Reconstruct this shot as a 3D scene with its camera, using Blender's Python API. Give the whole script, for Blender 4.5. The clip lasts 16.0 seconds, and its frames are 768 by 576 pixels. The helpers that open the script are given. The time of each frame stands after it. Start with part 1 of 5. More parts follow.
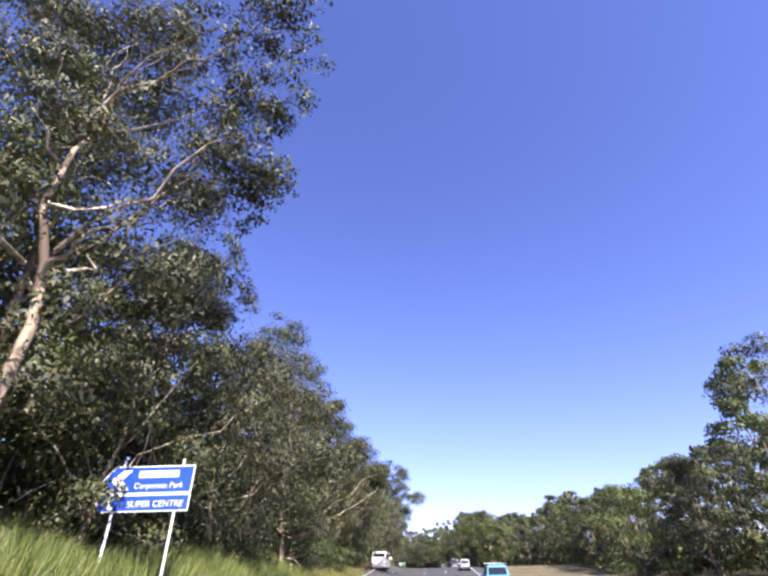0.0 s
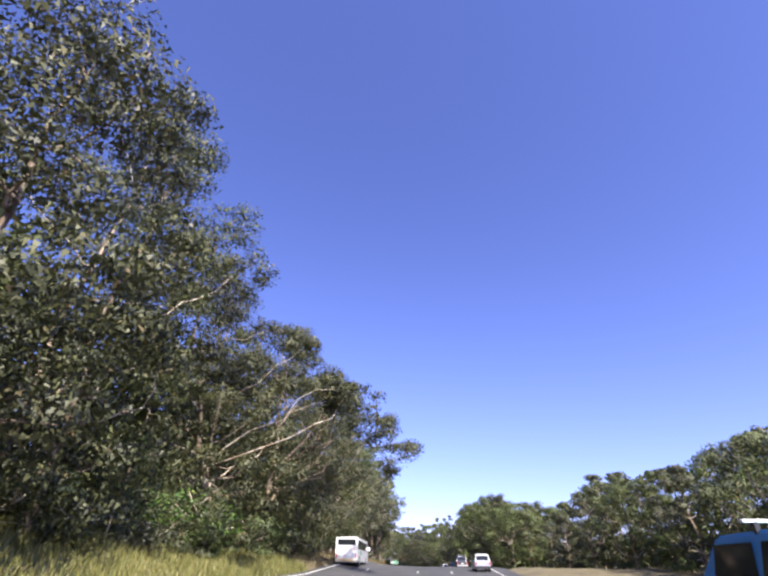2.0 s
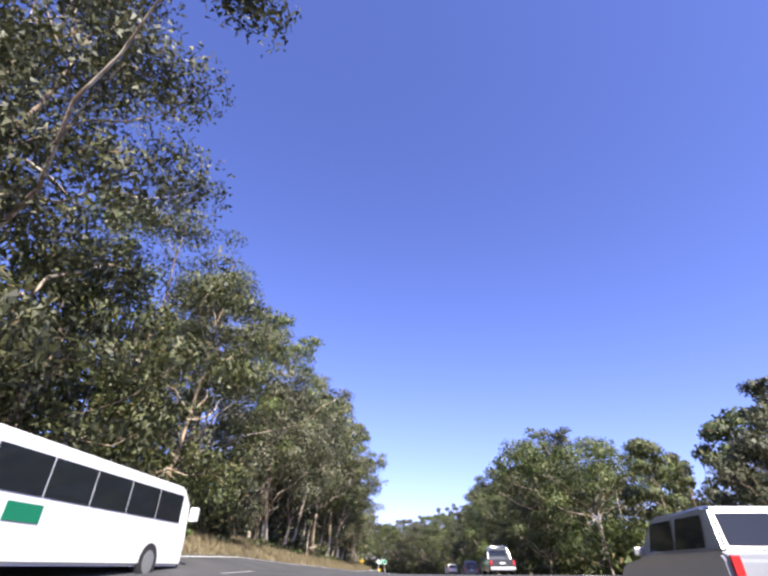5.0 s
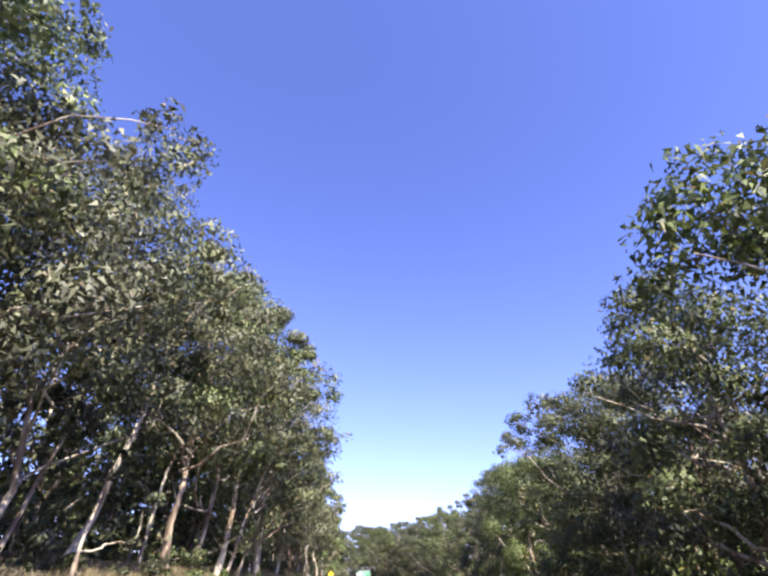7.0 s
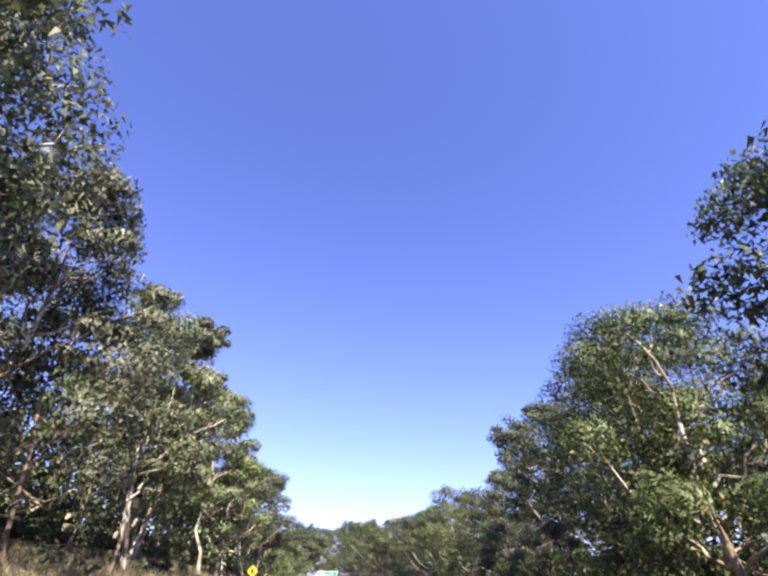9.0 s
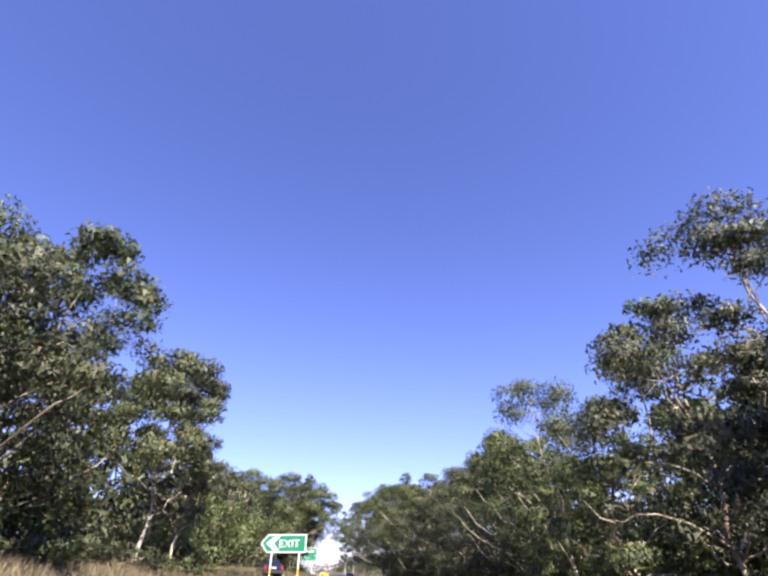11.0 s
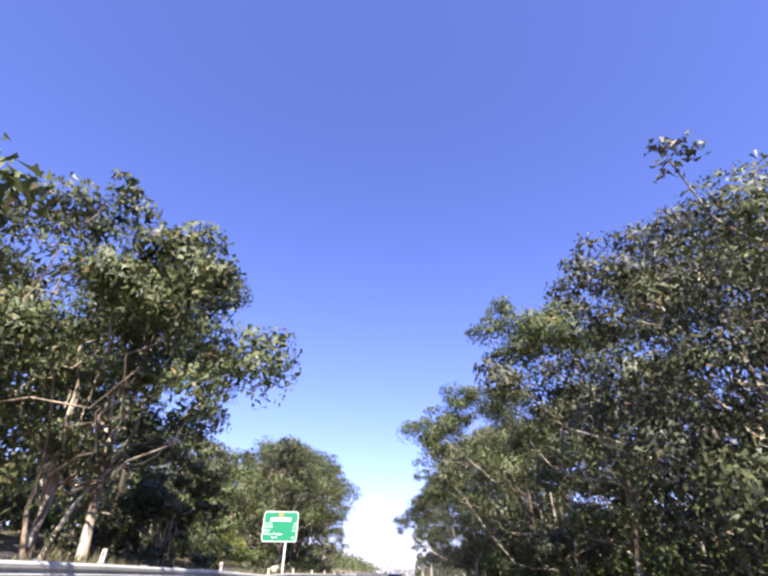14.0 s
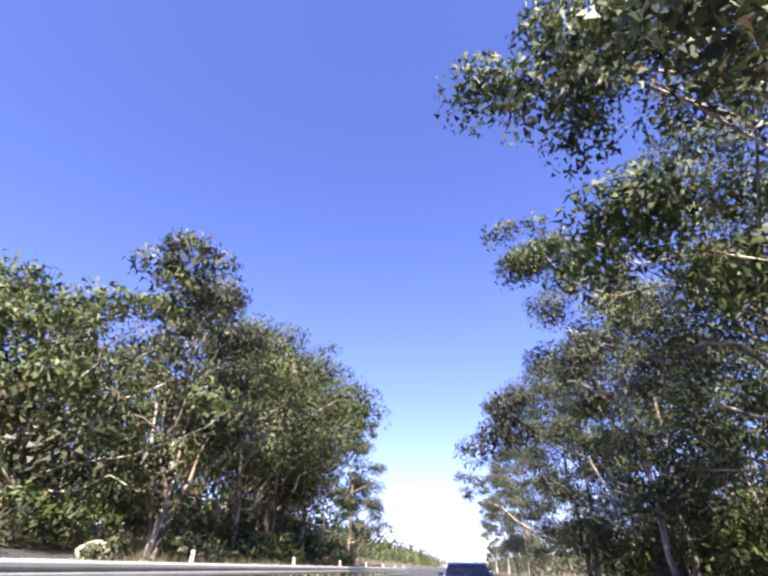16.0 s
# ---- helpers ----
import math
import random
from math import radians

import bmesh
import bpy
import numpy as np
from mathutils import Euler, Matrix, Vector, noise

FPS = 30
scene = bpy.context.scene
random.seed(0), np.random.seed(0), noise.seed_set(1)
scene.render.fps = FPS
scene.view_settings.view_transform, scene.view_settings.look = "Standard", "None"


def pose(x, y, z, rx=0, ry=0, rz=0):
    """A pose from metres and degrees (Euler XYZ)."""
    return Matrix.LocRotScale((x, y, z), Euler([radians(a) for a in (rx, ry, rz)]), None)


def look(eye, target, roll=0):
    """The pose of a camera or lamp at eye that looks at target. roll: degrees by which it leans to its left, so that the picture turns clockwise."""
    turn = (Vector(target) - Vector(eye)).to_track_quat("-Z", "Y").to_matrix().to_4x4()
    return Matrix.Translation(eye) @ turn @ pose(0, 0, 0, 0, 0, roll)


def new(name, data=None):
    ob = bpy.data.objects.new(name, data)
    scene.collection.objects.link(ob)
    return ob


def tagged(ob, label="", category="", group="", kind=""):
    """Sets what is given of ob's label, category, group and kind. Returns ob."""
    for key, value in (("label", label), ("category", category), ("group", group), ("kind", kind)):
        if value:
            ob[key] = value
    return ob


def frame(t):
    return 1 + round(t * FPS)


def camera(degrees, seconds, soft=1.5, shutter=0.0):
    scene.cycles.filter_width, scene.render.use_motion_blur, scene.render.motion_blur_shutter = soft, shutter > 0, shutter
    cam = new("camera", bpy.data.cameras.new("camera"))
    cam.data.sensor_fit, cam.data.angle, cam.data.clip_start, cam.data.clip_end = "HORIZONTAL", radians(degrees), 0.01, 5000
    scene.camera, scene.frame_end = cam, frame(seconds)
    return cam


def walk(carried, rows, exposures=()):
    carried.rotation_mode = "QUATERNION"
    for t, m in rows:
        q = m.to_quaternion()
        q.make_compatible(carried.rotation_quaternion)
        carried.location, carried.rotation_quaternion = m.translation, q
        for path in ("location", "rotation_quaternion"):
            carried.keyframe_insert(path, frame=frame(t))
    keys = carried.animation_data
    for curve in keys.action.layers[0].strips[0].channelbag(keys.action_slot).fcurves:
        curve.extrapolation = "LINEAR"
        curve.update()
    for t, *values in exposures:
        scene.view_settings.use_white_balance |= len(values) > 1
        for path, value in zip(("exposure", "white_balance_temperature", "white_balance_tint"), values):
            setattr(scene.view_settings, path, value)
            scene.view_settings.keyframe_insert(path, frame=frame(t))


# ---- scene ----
# ---- camera ----
cam = camera(81.24, 16.0, soft=2.7)
ROWS = [
    # seconds, x, y, z, yaw, pitch, roll
    (0.0, -0.00, 0.00, 1.25, 4.80, 32.21, -1.47),
    (0.5, -0.00, 8.89, 1.14, 5.57, 32.43, -0.66),
    (1.0, -0.15, 17.94, 1.11, 6.10, 32.19, -0.08),
    (1.5, -0.25, 26.52, 1.01, 6.00, 32.28, 0.48),
    (2.0, -0.27, 35.02, 0.91, 5.72, 32.20, 0.73),
    (2.5, -0.25, 43.86, 0.90, 4.99, 32.70, 0.63),
    (3.0, -0.09, 52.71, 0.93, 4.35, 32.90, 0.33),
    (3.5, -0.05, 61.30, 0.89, 4.76, 32.92, 0.74),
    (4.0, 0.00, 69.27, 0.89, 5.53, 33.01, 0.82),
    (4.5, -0.08, 77.52, 1.12, 5.92, 32.34, 0.79),
    (5.0, -0.17, 86.24, 1.58, 5.60, 32.17, 0.25),
    (5.5, -0.19, 95.09, 2.07, 4.95, 32.19, -0.26),
    (6.0, -0.11, 103.97, 2.50, 4.34, 32.32, -1.03),
    (6.5, -0.00, 112.84, 2.65, 4.47, 32.50, -1.47),
    (7.0, 0.03, 121.62, 2.48, 5.13, 33.00, -0.89),
    (7.5, 0.11, 130.55, 2.32, 5.36, 33.42, -0.25),
    (8.0, 0.16, 139.68, 2.18, 5.48, 33.70, -0.06),
    (8.5, 0.13, 148.79, 2.00, 5.69, 34.00, 0.03),
    (9.0, -0.01, 158.05, 1.92, 6.15, 33.98, 0.57),
    (9.5, -0.21, 167.50, 1.96, 6.78, 33.83, 1.09),
    (10.0, -0.57, 176.75, 1.97, 8.04, 32.56, 1.00),
    (10.5, -1.21, 185.94, 1.99, 10.07, 32.15, 0.31),
    (11.0, -2.13, 195.13, 2.01, 11.52, 32.17, 0.05),
    (11.5, -3.25, 204.35, 2.00, 12.40, 32.51, 0.24),
    (12.0, -4.59, 213.71, 1.88, 14.13, 32.86, 0.73),
    (12.5, -6.25, 222.94, 1.69, 16.08, 32.72, 0.88),
    (13.0, -7.94, 231.76, 1.51, 17.72, 32.62, 0.72),
    (13.5, -9.79, 240.21, 1.35, 19.58, 32.70, 1.09),
    (14.0, -12.18, 248.74, 1.30, 21.58, 32.66, 0.81),
    (14.5, -14.90, 256.98, 1.30, 23.36, 32.78, 0.33),
    (15.0, -17.77, 264.77, 1.23, 24.86, 32.38, 0.07),
    (15.5, -20.61, 272.33, 1.09, 26.56, 32.54, -0.21),
    (16.0, -23.63, 279.76, 1.18, 28.49, 32.17, 0.07),
]


def aim(x, y, z, yaw, pitch, roll):
    a, b = radians(yaw), radians(pitch)
    way = Vector((-math.sin(a) * math.cos(b), math.cos(a) * math.cos(b), math.sin(b)))
    eye = Vector((x, y, z))
    return look(eye, eye + way * 10, roll)


walk(cam, [(t, aim(*p)) for t, *p in ROWS], exposures=[(t, e + 0.69, 6500, 10) for t, e in ((0, 0.72), (0.5, 0.66), (2, 0.62), (4, 0.64), (6.5, 0.88), (7, 1.0), (8, 1.0), (9, 0.9), (12, 0.6), (12.5, 0.68), (13.5, 0.75), (14, 0.9), (14.5, 1.02), (15, 0.85), (15.5, 0.8), (16, 1.02))])

# ---- light ----
SUN_EL, SUN_AZ = 43.0, 150.0   # degrees; azimuth clockwise from +y
world = bpy.data.worlds.new("world")
scene.world = world
world.use_nodes = True
wn = world.node_tree.nodes
sky = wn.new("ShaderNodeTexSky")
sky.sky_type = "NISHITA"
sky.sun_disc = False
sky.sun_elevation, sky.sun_rotation = radians(SUN_EL), radians(SUN_AZ)
sky.altitude, sky.air_density, sky.dust_density, sky.ozone_density = 150, 1.0, 0.4, 3.0
wn["Background"].inputs["Strength"].default_value = 0.078
tint = wn.new("ShaderNodeMix")
tint.data_type, tint.blend_type = "RGBA", "MULTIPLY"
tint.inputs[0].default_value, tint.inputs[7].default_value = 1.0, (1.08, 0.96, 1.56, 1)
world.node_tree.links.new(sky.outputs[0], tint.inputs[6])
world.node_tree.links.new(tint.outputs[2], wn["Background"].inputs["Color"])
sun = new("sun", bpy.data.lights.new("sun", "SUN"))
sun.data.energy, sun.data.angle, sun.data.color = 5.0, radians(0.53), (1.0, 0.93, 0.82)
az, el = radians(SUN_AZ), radians(SUN_EL)
to_sun = Vector((math.sin(az) * math.cos(el), math.cos(az) * math.cos(el), math.sin(el)))
sun.matrix_world = look(to_sun * 300, (0, 0, 0))

# ---- the lie of the land ----
PATH_Y = [-80.0] + [r[2] for r in ROWS] + [420.0, 1500.0]
PATH_X = [0.0] + [r[1] for r in ROWS] + [ROWS[-1][1] - 0.364 * (420 - ROWS[-1][2]), ROWS[-1][1] - 0.364 * (1500 - ROWS[-1][2])]
PATH_Z = [0.0] + [r[3] - 1.25 for r in ROWS] + [0.0, 0.0]


def road_x(y):
    return np.interp(y, PATH_Y, PATH_X)


def bend(y):
    return np.interp(y, [0, 170, 280], [0, 0.05, 0.38])


# height above the lane across the road: open verge, exit gore, behind the guard rail
ACROSS = [-400, -60, -30, -16, -13, -11, -8, -6.9, -4.5, -2.5, 9, 25, 40, 400]
RISE_VERGE = [20, 6, 4.3, 2.4, 1.5, 0.8, 0.22, 0.17, 0.06, 0, 0, 0.0, 0.5, 12]
RISE_GORE = [20, 6, 4.0, 1.6, 0.8, 0.35, 0.12, 0.1, 0.05, 0, 0, 0.0, 0.5, 12]
RISE_RAIL = [20, 6, 4.3, 2.5, 1.9, 1.55, 0.95, 0.75, 0.2, 0, 0, 0.0, 0.5, 12]


def land(x, y):
    d = (x - road_x(y)) * np.cos(bend(y))
    g, e = np.interp(y, [200, 212, 234, 242], [0, 1, 1, 0]), np.interp(y, [234, 242], [0, 1])
    up = (1 - g - e) * np.interp(d, ACROSS, RISE_VERGE) + g * np.interp(d, ACROSS, RISE_GORE) + e * np.interp(d, ACROSS, RISE_RAIL)
    return np.interp(y, PATH_Y, PATH_Z) + up


def beside(y, d):
    """The place at lateral distance d (right is positive) from the camera's lane at y."""
    x = float(road_x(y) + d / np.cos(bend(y)))
    return x, y, float(land(x, y))


# ---- materials ----
def material(name, rough=0.7, metal=0.0):
    m = bpy.data.materials.new(name)
    m.use_nodes = True
    n, l = m.node_tree.nodes, m.node_tree.links
    b = n["Principled BSDF"]
    b.inputs["Roughness"].default_value, b.inputs["Metallic"].default_value = rough, metal
    return m, n, l, b


def plain(name, color, rough=0.5, metal=0.0, speck=0.12, scale=9.0, bump=0.0):
    """A painted or moulded surface with faint blotches and grain."""
    m, n, l, b = material(name, rough, metal)
    tc = n.new("ShaderNodeTexCoord")
    big, fine = n.new("ShaderNodeTexNoise"), n.new("ShaderNodeTexNoise")
    big.inputs["Scale"].default_value, fine.inputs["Scale"].default_value = scale * 0.2, scale * 4
    add = n.new("ShaderNodeMath")
    add.operation = "ADD"
    ramp = n.new("ShaderNodeMapRange")
    ramp.inputs["From Min"].default_value, ramp.inputs["From Max"].default_value = 0.6, 1.4
    ramp.inputs["To Min"].default_value, ramp.inputs["To Max"].default_value = 1 - speck, 1 + speck
    mul = n.new("ShaderNodeMix")
    mul.data_type, mul.blend_type = "RGBA", "MULTIPLY"
    mul.inputs[0].default_value = 1.0
    mul.inputs[6].default_value = (*color, 1)
    for t in (big, fine):
        l.new(tc.outputs["Object"], t.inputs["Vector"])
    l.new(big.outputs[0], add.inputs[0]), l.new(fine.outputs[0], add.inputs[1])
    l.new(add.outputs[0], ramp.inputs["Value"]), l.new(ramp.outputs[0], mul.inputs[7])
    l.new(mul.outputs[2], b.inputs["Base Color"])
    if bump:
        bm = n.new("ShaderNodeBump")
        bm.inputs["Strength"].default_value, bm.inputs["Distance"].default_value = bump, 0.02
        l.new(fine.outputs[0], bm.inputs["Height"]), l.new(bm.outputs[0], b.inputs["Normal"])
    return m


def leaf_material(name, dark, light, dry):
    m, n, l, b = material(name, 0.55)
    geo, info = n.new("ShaderNodeNewGeometry"), n.new("ShaderNodeObjectInfo")
    ramp = n.new("ShaderNodeValToRGB")
    ramp.color_ramp.elements[0].color, ramp.color_ramp.elements[1].color = (*dark, 1), (*light, 1)
    e = ramp.color_ramp.elements.new(0.93)
    e.color = (*light, 1)
    ramp.color_ramp.elements[2].color = (*dry, 1)
    l.new(geo.outputs["Random Per Island"], ramp.inputs[0])
    hue = n.new("ShaderNodeHueSaturation")
    for sock, lo, hi in (("Hue", 0.478, 0.52), ("Saturation", 0.72, 1.12), ("Value", 0.8, 1.35)):
        r = n.new("ShaderNodeMapRange")
        r.inputs["To Min"].default_value, r.inputs["To Max"].default_value = lo, hi
        l.new(info.outputs["Random"], r.inputs["Value"]), l.new(r.outputs[0], hue.inputs[sock])
    l.new(ramp.outputs[0], hue.inputs["Color"])
    l.new(hue.outputs[0], b.inputs["Base Color"])
    tr, mix = n.new("ShaderNodeBsdfTranslucent"), n.new("ShaderNodeMixShader")
    mix.inputs[0].default_value = 0.2
    l.new(hue.outputs[0], tr.inputs["Color"])
    l.new(b.outputs[0], mix.inputs[1]), l.new(tr.outputs[0], mix.inputs[2])
    l.new(mix.outputs[0], n["Material Output"].inputs["Surface"])
    return m


def bark_material(name, pale, brown):
    m, n, l, b = material(name, 0.85)
    tc, mp = n.new("ShaderNodeTexCoord"), n.new("ShaderNodeMapping")
    mp.inputs["Scale"].default_value = (1, 1, 0.22)
    t, f = n.new("ShaderNodeTexNoise"), n.new("ShaderNodeTexNoise")
    t.inputs["Scale"].default_value, f.inputs["Scale"].default_value = 2.2, 16
    ramp = n.new("ShaderNodeValToRGB")
    ramp.color_ramp.elements[0].position, ramp.color_ramp.elements[1].position = 0.42, 0.6
    ramp.color_ramp.elements[0].color, ramp.color_ramp.elements[1].color = (*brown, 1), (*pale, 1)
    bm = n.new("ShaderNodeBump")
    bm.inputs["Strength"].default_value, bm.inputs["Distance"].default_value = 0.6, 0.04
    l.new(tc.outputs["Object"], mp.inputs[0])
    l.new(mp.outputs[0], t.inputs["Vector"]), l.new(mp.outputs[0], f.inputs["Vector"])
    l.new(t.outputs[0], ramp.inputs[0]), l.new(ramp.outputs[0], b.inputs["Base Color"])
    l.new(f.outputs[0], bm.inputs["Height"]), l.new(bm.outputs[0], b.inputs["Normal"])
    return m


def ground_material(name, a, c, scale, rough=0.95, bump=0.5, dist=0.03):
    m, n, l, b = material(name, rough)
    geo = n.new("ShaderNodeNewGeometry")
    big, fine = n.new("ShaderNodeTexNoise"), n.new("ShaderNodeTexNoise")
    big.inputs["Scale"].default_value, fine.inputs["Scale"].default_value = scale, scale * 40
    fine.inputs["Detail"].default_value = 6
    add = n.new("ShaderNodeMix")
    add.inputs[0].default_value = 0.5
    ramp = n.new("ShaderNodeValToRGB")
    ramp.color_ramp.elements[0].position, ramp.color_ramp.elements[1].position = 0.38, 0.62
    ramp.color_ramp.elements[0].color, ramp.color_ramp.elements[1].color = (*a, 1), (*c, 1)
    bm = n.new("ShaderNodeBump")
    bm.inputs["Strength"].default_value, bm.inputs["Distance"].default_value = bump, dist
    for t in (big, fine):
        l.new(geo.outputs["Position"], t.inputs["Vector"])
    l.new(big.outputs[0], add.inputs[2]), l.new(fine.outputs[0], add.inputs[3])
    l.new(add.outputs[0], ramp.inputs[0]), l.new(ramp.outputs[0], b.inputs["Base Color"])
    l.new(fine.outputs[0], bm.inputs["Height"]), l.new(bm.outputs[0], b.inputs["Normal"])
    return m


M_LEAF = leaf_material("gum_leaves", (0.022, 0.030, 0.010), (0.118, 0.134, 0.046), (0.17, 0.11, 0.05))
# grey-green leaves, made paler still to carry stronger sunlight in their colour
M_GREYLEAF_LIT = leaf_material("grey_gum_leaves_lit", (0.034, 0.044, 0.019), (0.170, 0.186, 0.080), (0.21, 0.15, 0.08))
# olive leaves, darkened further so the colour holds the shade of this stretch
M_OLIVELEAF_SHADED = leaf_material("olive_gum_leaves_shaded", (0.017, 0.023, 0.007), (0.098, 0.106, 0.034), (0.15, 0.10, 0.045))
M_SHRUB = leaf_material("shrub_leaves", (0.024, 0.034, 0.010), (0.088, 0.104, 0.034), (0.13, 0.10, 0.045))
M_BUSH = leaf_material("bright_bush_leaves", (0.03, 0.055, 0.011), (0.095, 0.14, 0.03), (0.13, 0.15, 0.04))
M_WATTLE = leaf_material("wattle_leaves", (0.07, 0.10, 0.012), (0.22, 0.25, 0.03), (0.30, 0.26, 0.05))
M_BARKS = [bark_material("pale_gum_bark", (0.52, 0.46, 0.37), (0.22, 0.155, 0.105)),
           bark_material("brown_gum_bark", (0.38, 0.29, 0.21), (0.10, 0.07, 0.05)),
           bark_material("grey_gum_bark", (0.46, 0.41, 0.34), (0.13, 0.10, 0.075))]
M_EARTH = ground_material("dry_grass_earth", (0.075, 0.062, 0.032), (0.19, 0.155, 0.08), 0.35)
M_ROAD = ground_material("asphalt", (0.04, 0.04, 0.042), (0.075, 0.073, 0.07), 0.5, 0.9, 0.4, 0.01)


# ---- mesh helpers ----
def soup(name, verts, faces_per, nfaces, mat, smooth=False):
    """A mesh from an array of corners, every face with its own faces_per corners."""
    me = bpy.data.meshes.new(name)
    n = len(verts)
    me.vertices.add(n)
    verts = np.asarray(verts, dtype=np.float32)
    me.vertices.foreach_set("co", np.ascontiguousarray(verts[:, :3]).ravel())
    me.loops.add(n)
    me.loops.foreach_set("vertex_index", np.arange(n, dtype=np.int32))
    me.polygons.add(nfaces)
    me.polygons.foreach_set("loop_start", np.arange(0, n, faces_per, dtype=np.int32))
    me.update(calc_edges=True)
    if verts.shape[1] == 6:
        own = me.attributes.new("custom_normal", "FLOAT_VECTOR", "POINT")
        own.data.foreach_set("vector", np.ascontiguousarray(verts[:, 3:]).ravel())
    me.materials.append(mat)
    return me


def sheet(name, grid, mat, smooth=True):
    """A mesh from a (rows, columns, 3) array of places."""
    a, b = grid.shape[:2]
    i = np.arange(a * b).reshape(a, b)
    quads = np.stack([i[:-1, :-1], i[1:, :-1], i[1:, 1:], i[:-1, 1:]], -1).reshape(-1, 4)
    me = bpy.data.meshes.new(name)
    me.from_pydata(grid.reshape(-1, 3).tolist(), [], quads.tolist())
    me.materials.append(mat)
    if smooth:
        me.polygons.foreach_set("use_smooth", [True] * len(me.polygons))
    return me


def tube(path, radii, sides=7):
    """Corners of a tapering tube along a path, as a (rows, sides + 1, 3) array."""
    path, radii = np.asarray(path, float), np.asarray(radii, float)
    way = np.gradient(path, axis=0)
    way /= np.linalg.norm(way, axis=1)[:, None] + 1e-9
    side = np.cross(way, [0.31, 0.17, 0.93] if abs(way[:, 2]).mean() < 0.8 else [1.0, 0.2, 0.1])
    side /= np.linalg.norm(side, axis=1)[:, None]
    up = np.cross(side, way)
    a = np.linspace(0, 2 * np.pi, sides + 1)
    return path[:, None] + radii[:, None, None] * (np.cos(a)[None, :, None] * side[:, None] + np.sin(a)[None, :, None] * up[:, None])


def child(name, me, parent, label=""):
    ob = new(name, me)
    ob.parent = parent
    if label:
        ob["label"] = label
    return ob


def wiggle(rng, a, b, n, amount):
    t = np.linspace(0, 1, n)[:, None]
    p = np.asarray(a) * (1 - t) + np.asarray(b) * t
    bumps = rng.normal(size=(n, 3)) * amount
    bumps = np.cumsum(bumps, 0) - t * np.cumsum(bumps, 0)[-1]
    return p + bumps


def leaves(rng, centres, sizes, count, length, width, droop=0.75, loose=0.85):
    """Drooping leaf sprigs on the outside of the clumps; sizes are the clumps' half axes. Gives corners and, for a rounded look, the clumps' own normals."""
    k = rng.integers(0, len(centres), count)
    d = rng.normal(size=(count, 3))
    d /= np.linalg.norm(d, axis=1)[:, None]
    rad = 1 - 0.5 * rng.random((count, 1)) ** 1.6
    d[:, 2] = np.where((d[:, 2] < -0.2) & (rng.random(count) < 0.6), -d[:, 2], d[:, 2])
    at = centres[k] + d * sizes[k] * rad * rng.uniform(0.9, 1.08, (count, 1))
    face = d + rng.normal(size=(count, 3)) * loose
    face *= np.where((face * d).sum(1) < 0, -1.0, 1.0)[:, None]
    face /= np.linalg.norm(face, axis=1)[:, None]
    way = rng.normal(size=(count, 3)) * 0.6
    way[:, 2] -= droop
    way -= face * (way * face).sum(1)[:, None]
    way /= np.linalg.norm(way, axis=1)[:, None] + 1e-9
    side = np.cross(way, face)
    L = length * rng.uniform(0.5, 1.5, (count, 1))
    W = width * rng.uniform(0.6, 1.4, (count, 1))
    lift = face * W * rng.uniform(-0.4, 0.4, (count, 1))
    round_n = d / sizes[k] * sizes[k].mean(1)[:, None] + 0.8 * face
    round_n /= np.linalg.norm(round_n, axis=1)[:, None]
    v = np.stack([at - way * L * 0.35 - side * W * 0.5 + lift, at - way * L * 0.45 + side * W * 0.5, at + way * L * 0.6], 1)
    return np.concatenate([v, np.repeat(round_n[:, None], 3, 1)], 2).reshape(-1, 6)


TREE_NO = [0]

# clumps, limbs, leaves, leaf length, leaf width
RANKS = ((36, 16, 11000, 0.26, 0.135), (28, 8, 4300, 0.36, 0.18), (20, 0, 2900, 0.54, 0.28), (12, 2, 950, 0.36, 0.19), (16, 0, 1500, 0.72, 0.42))


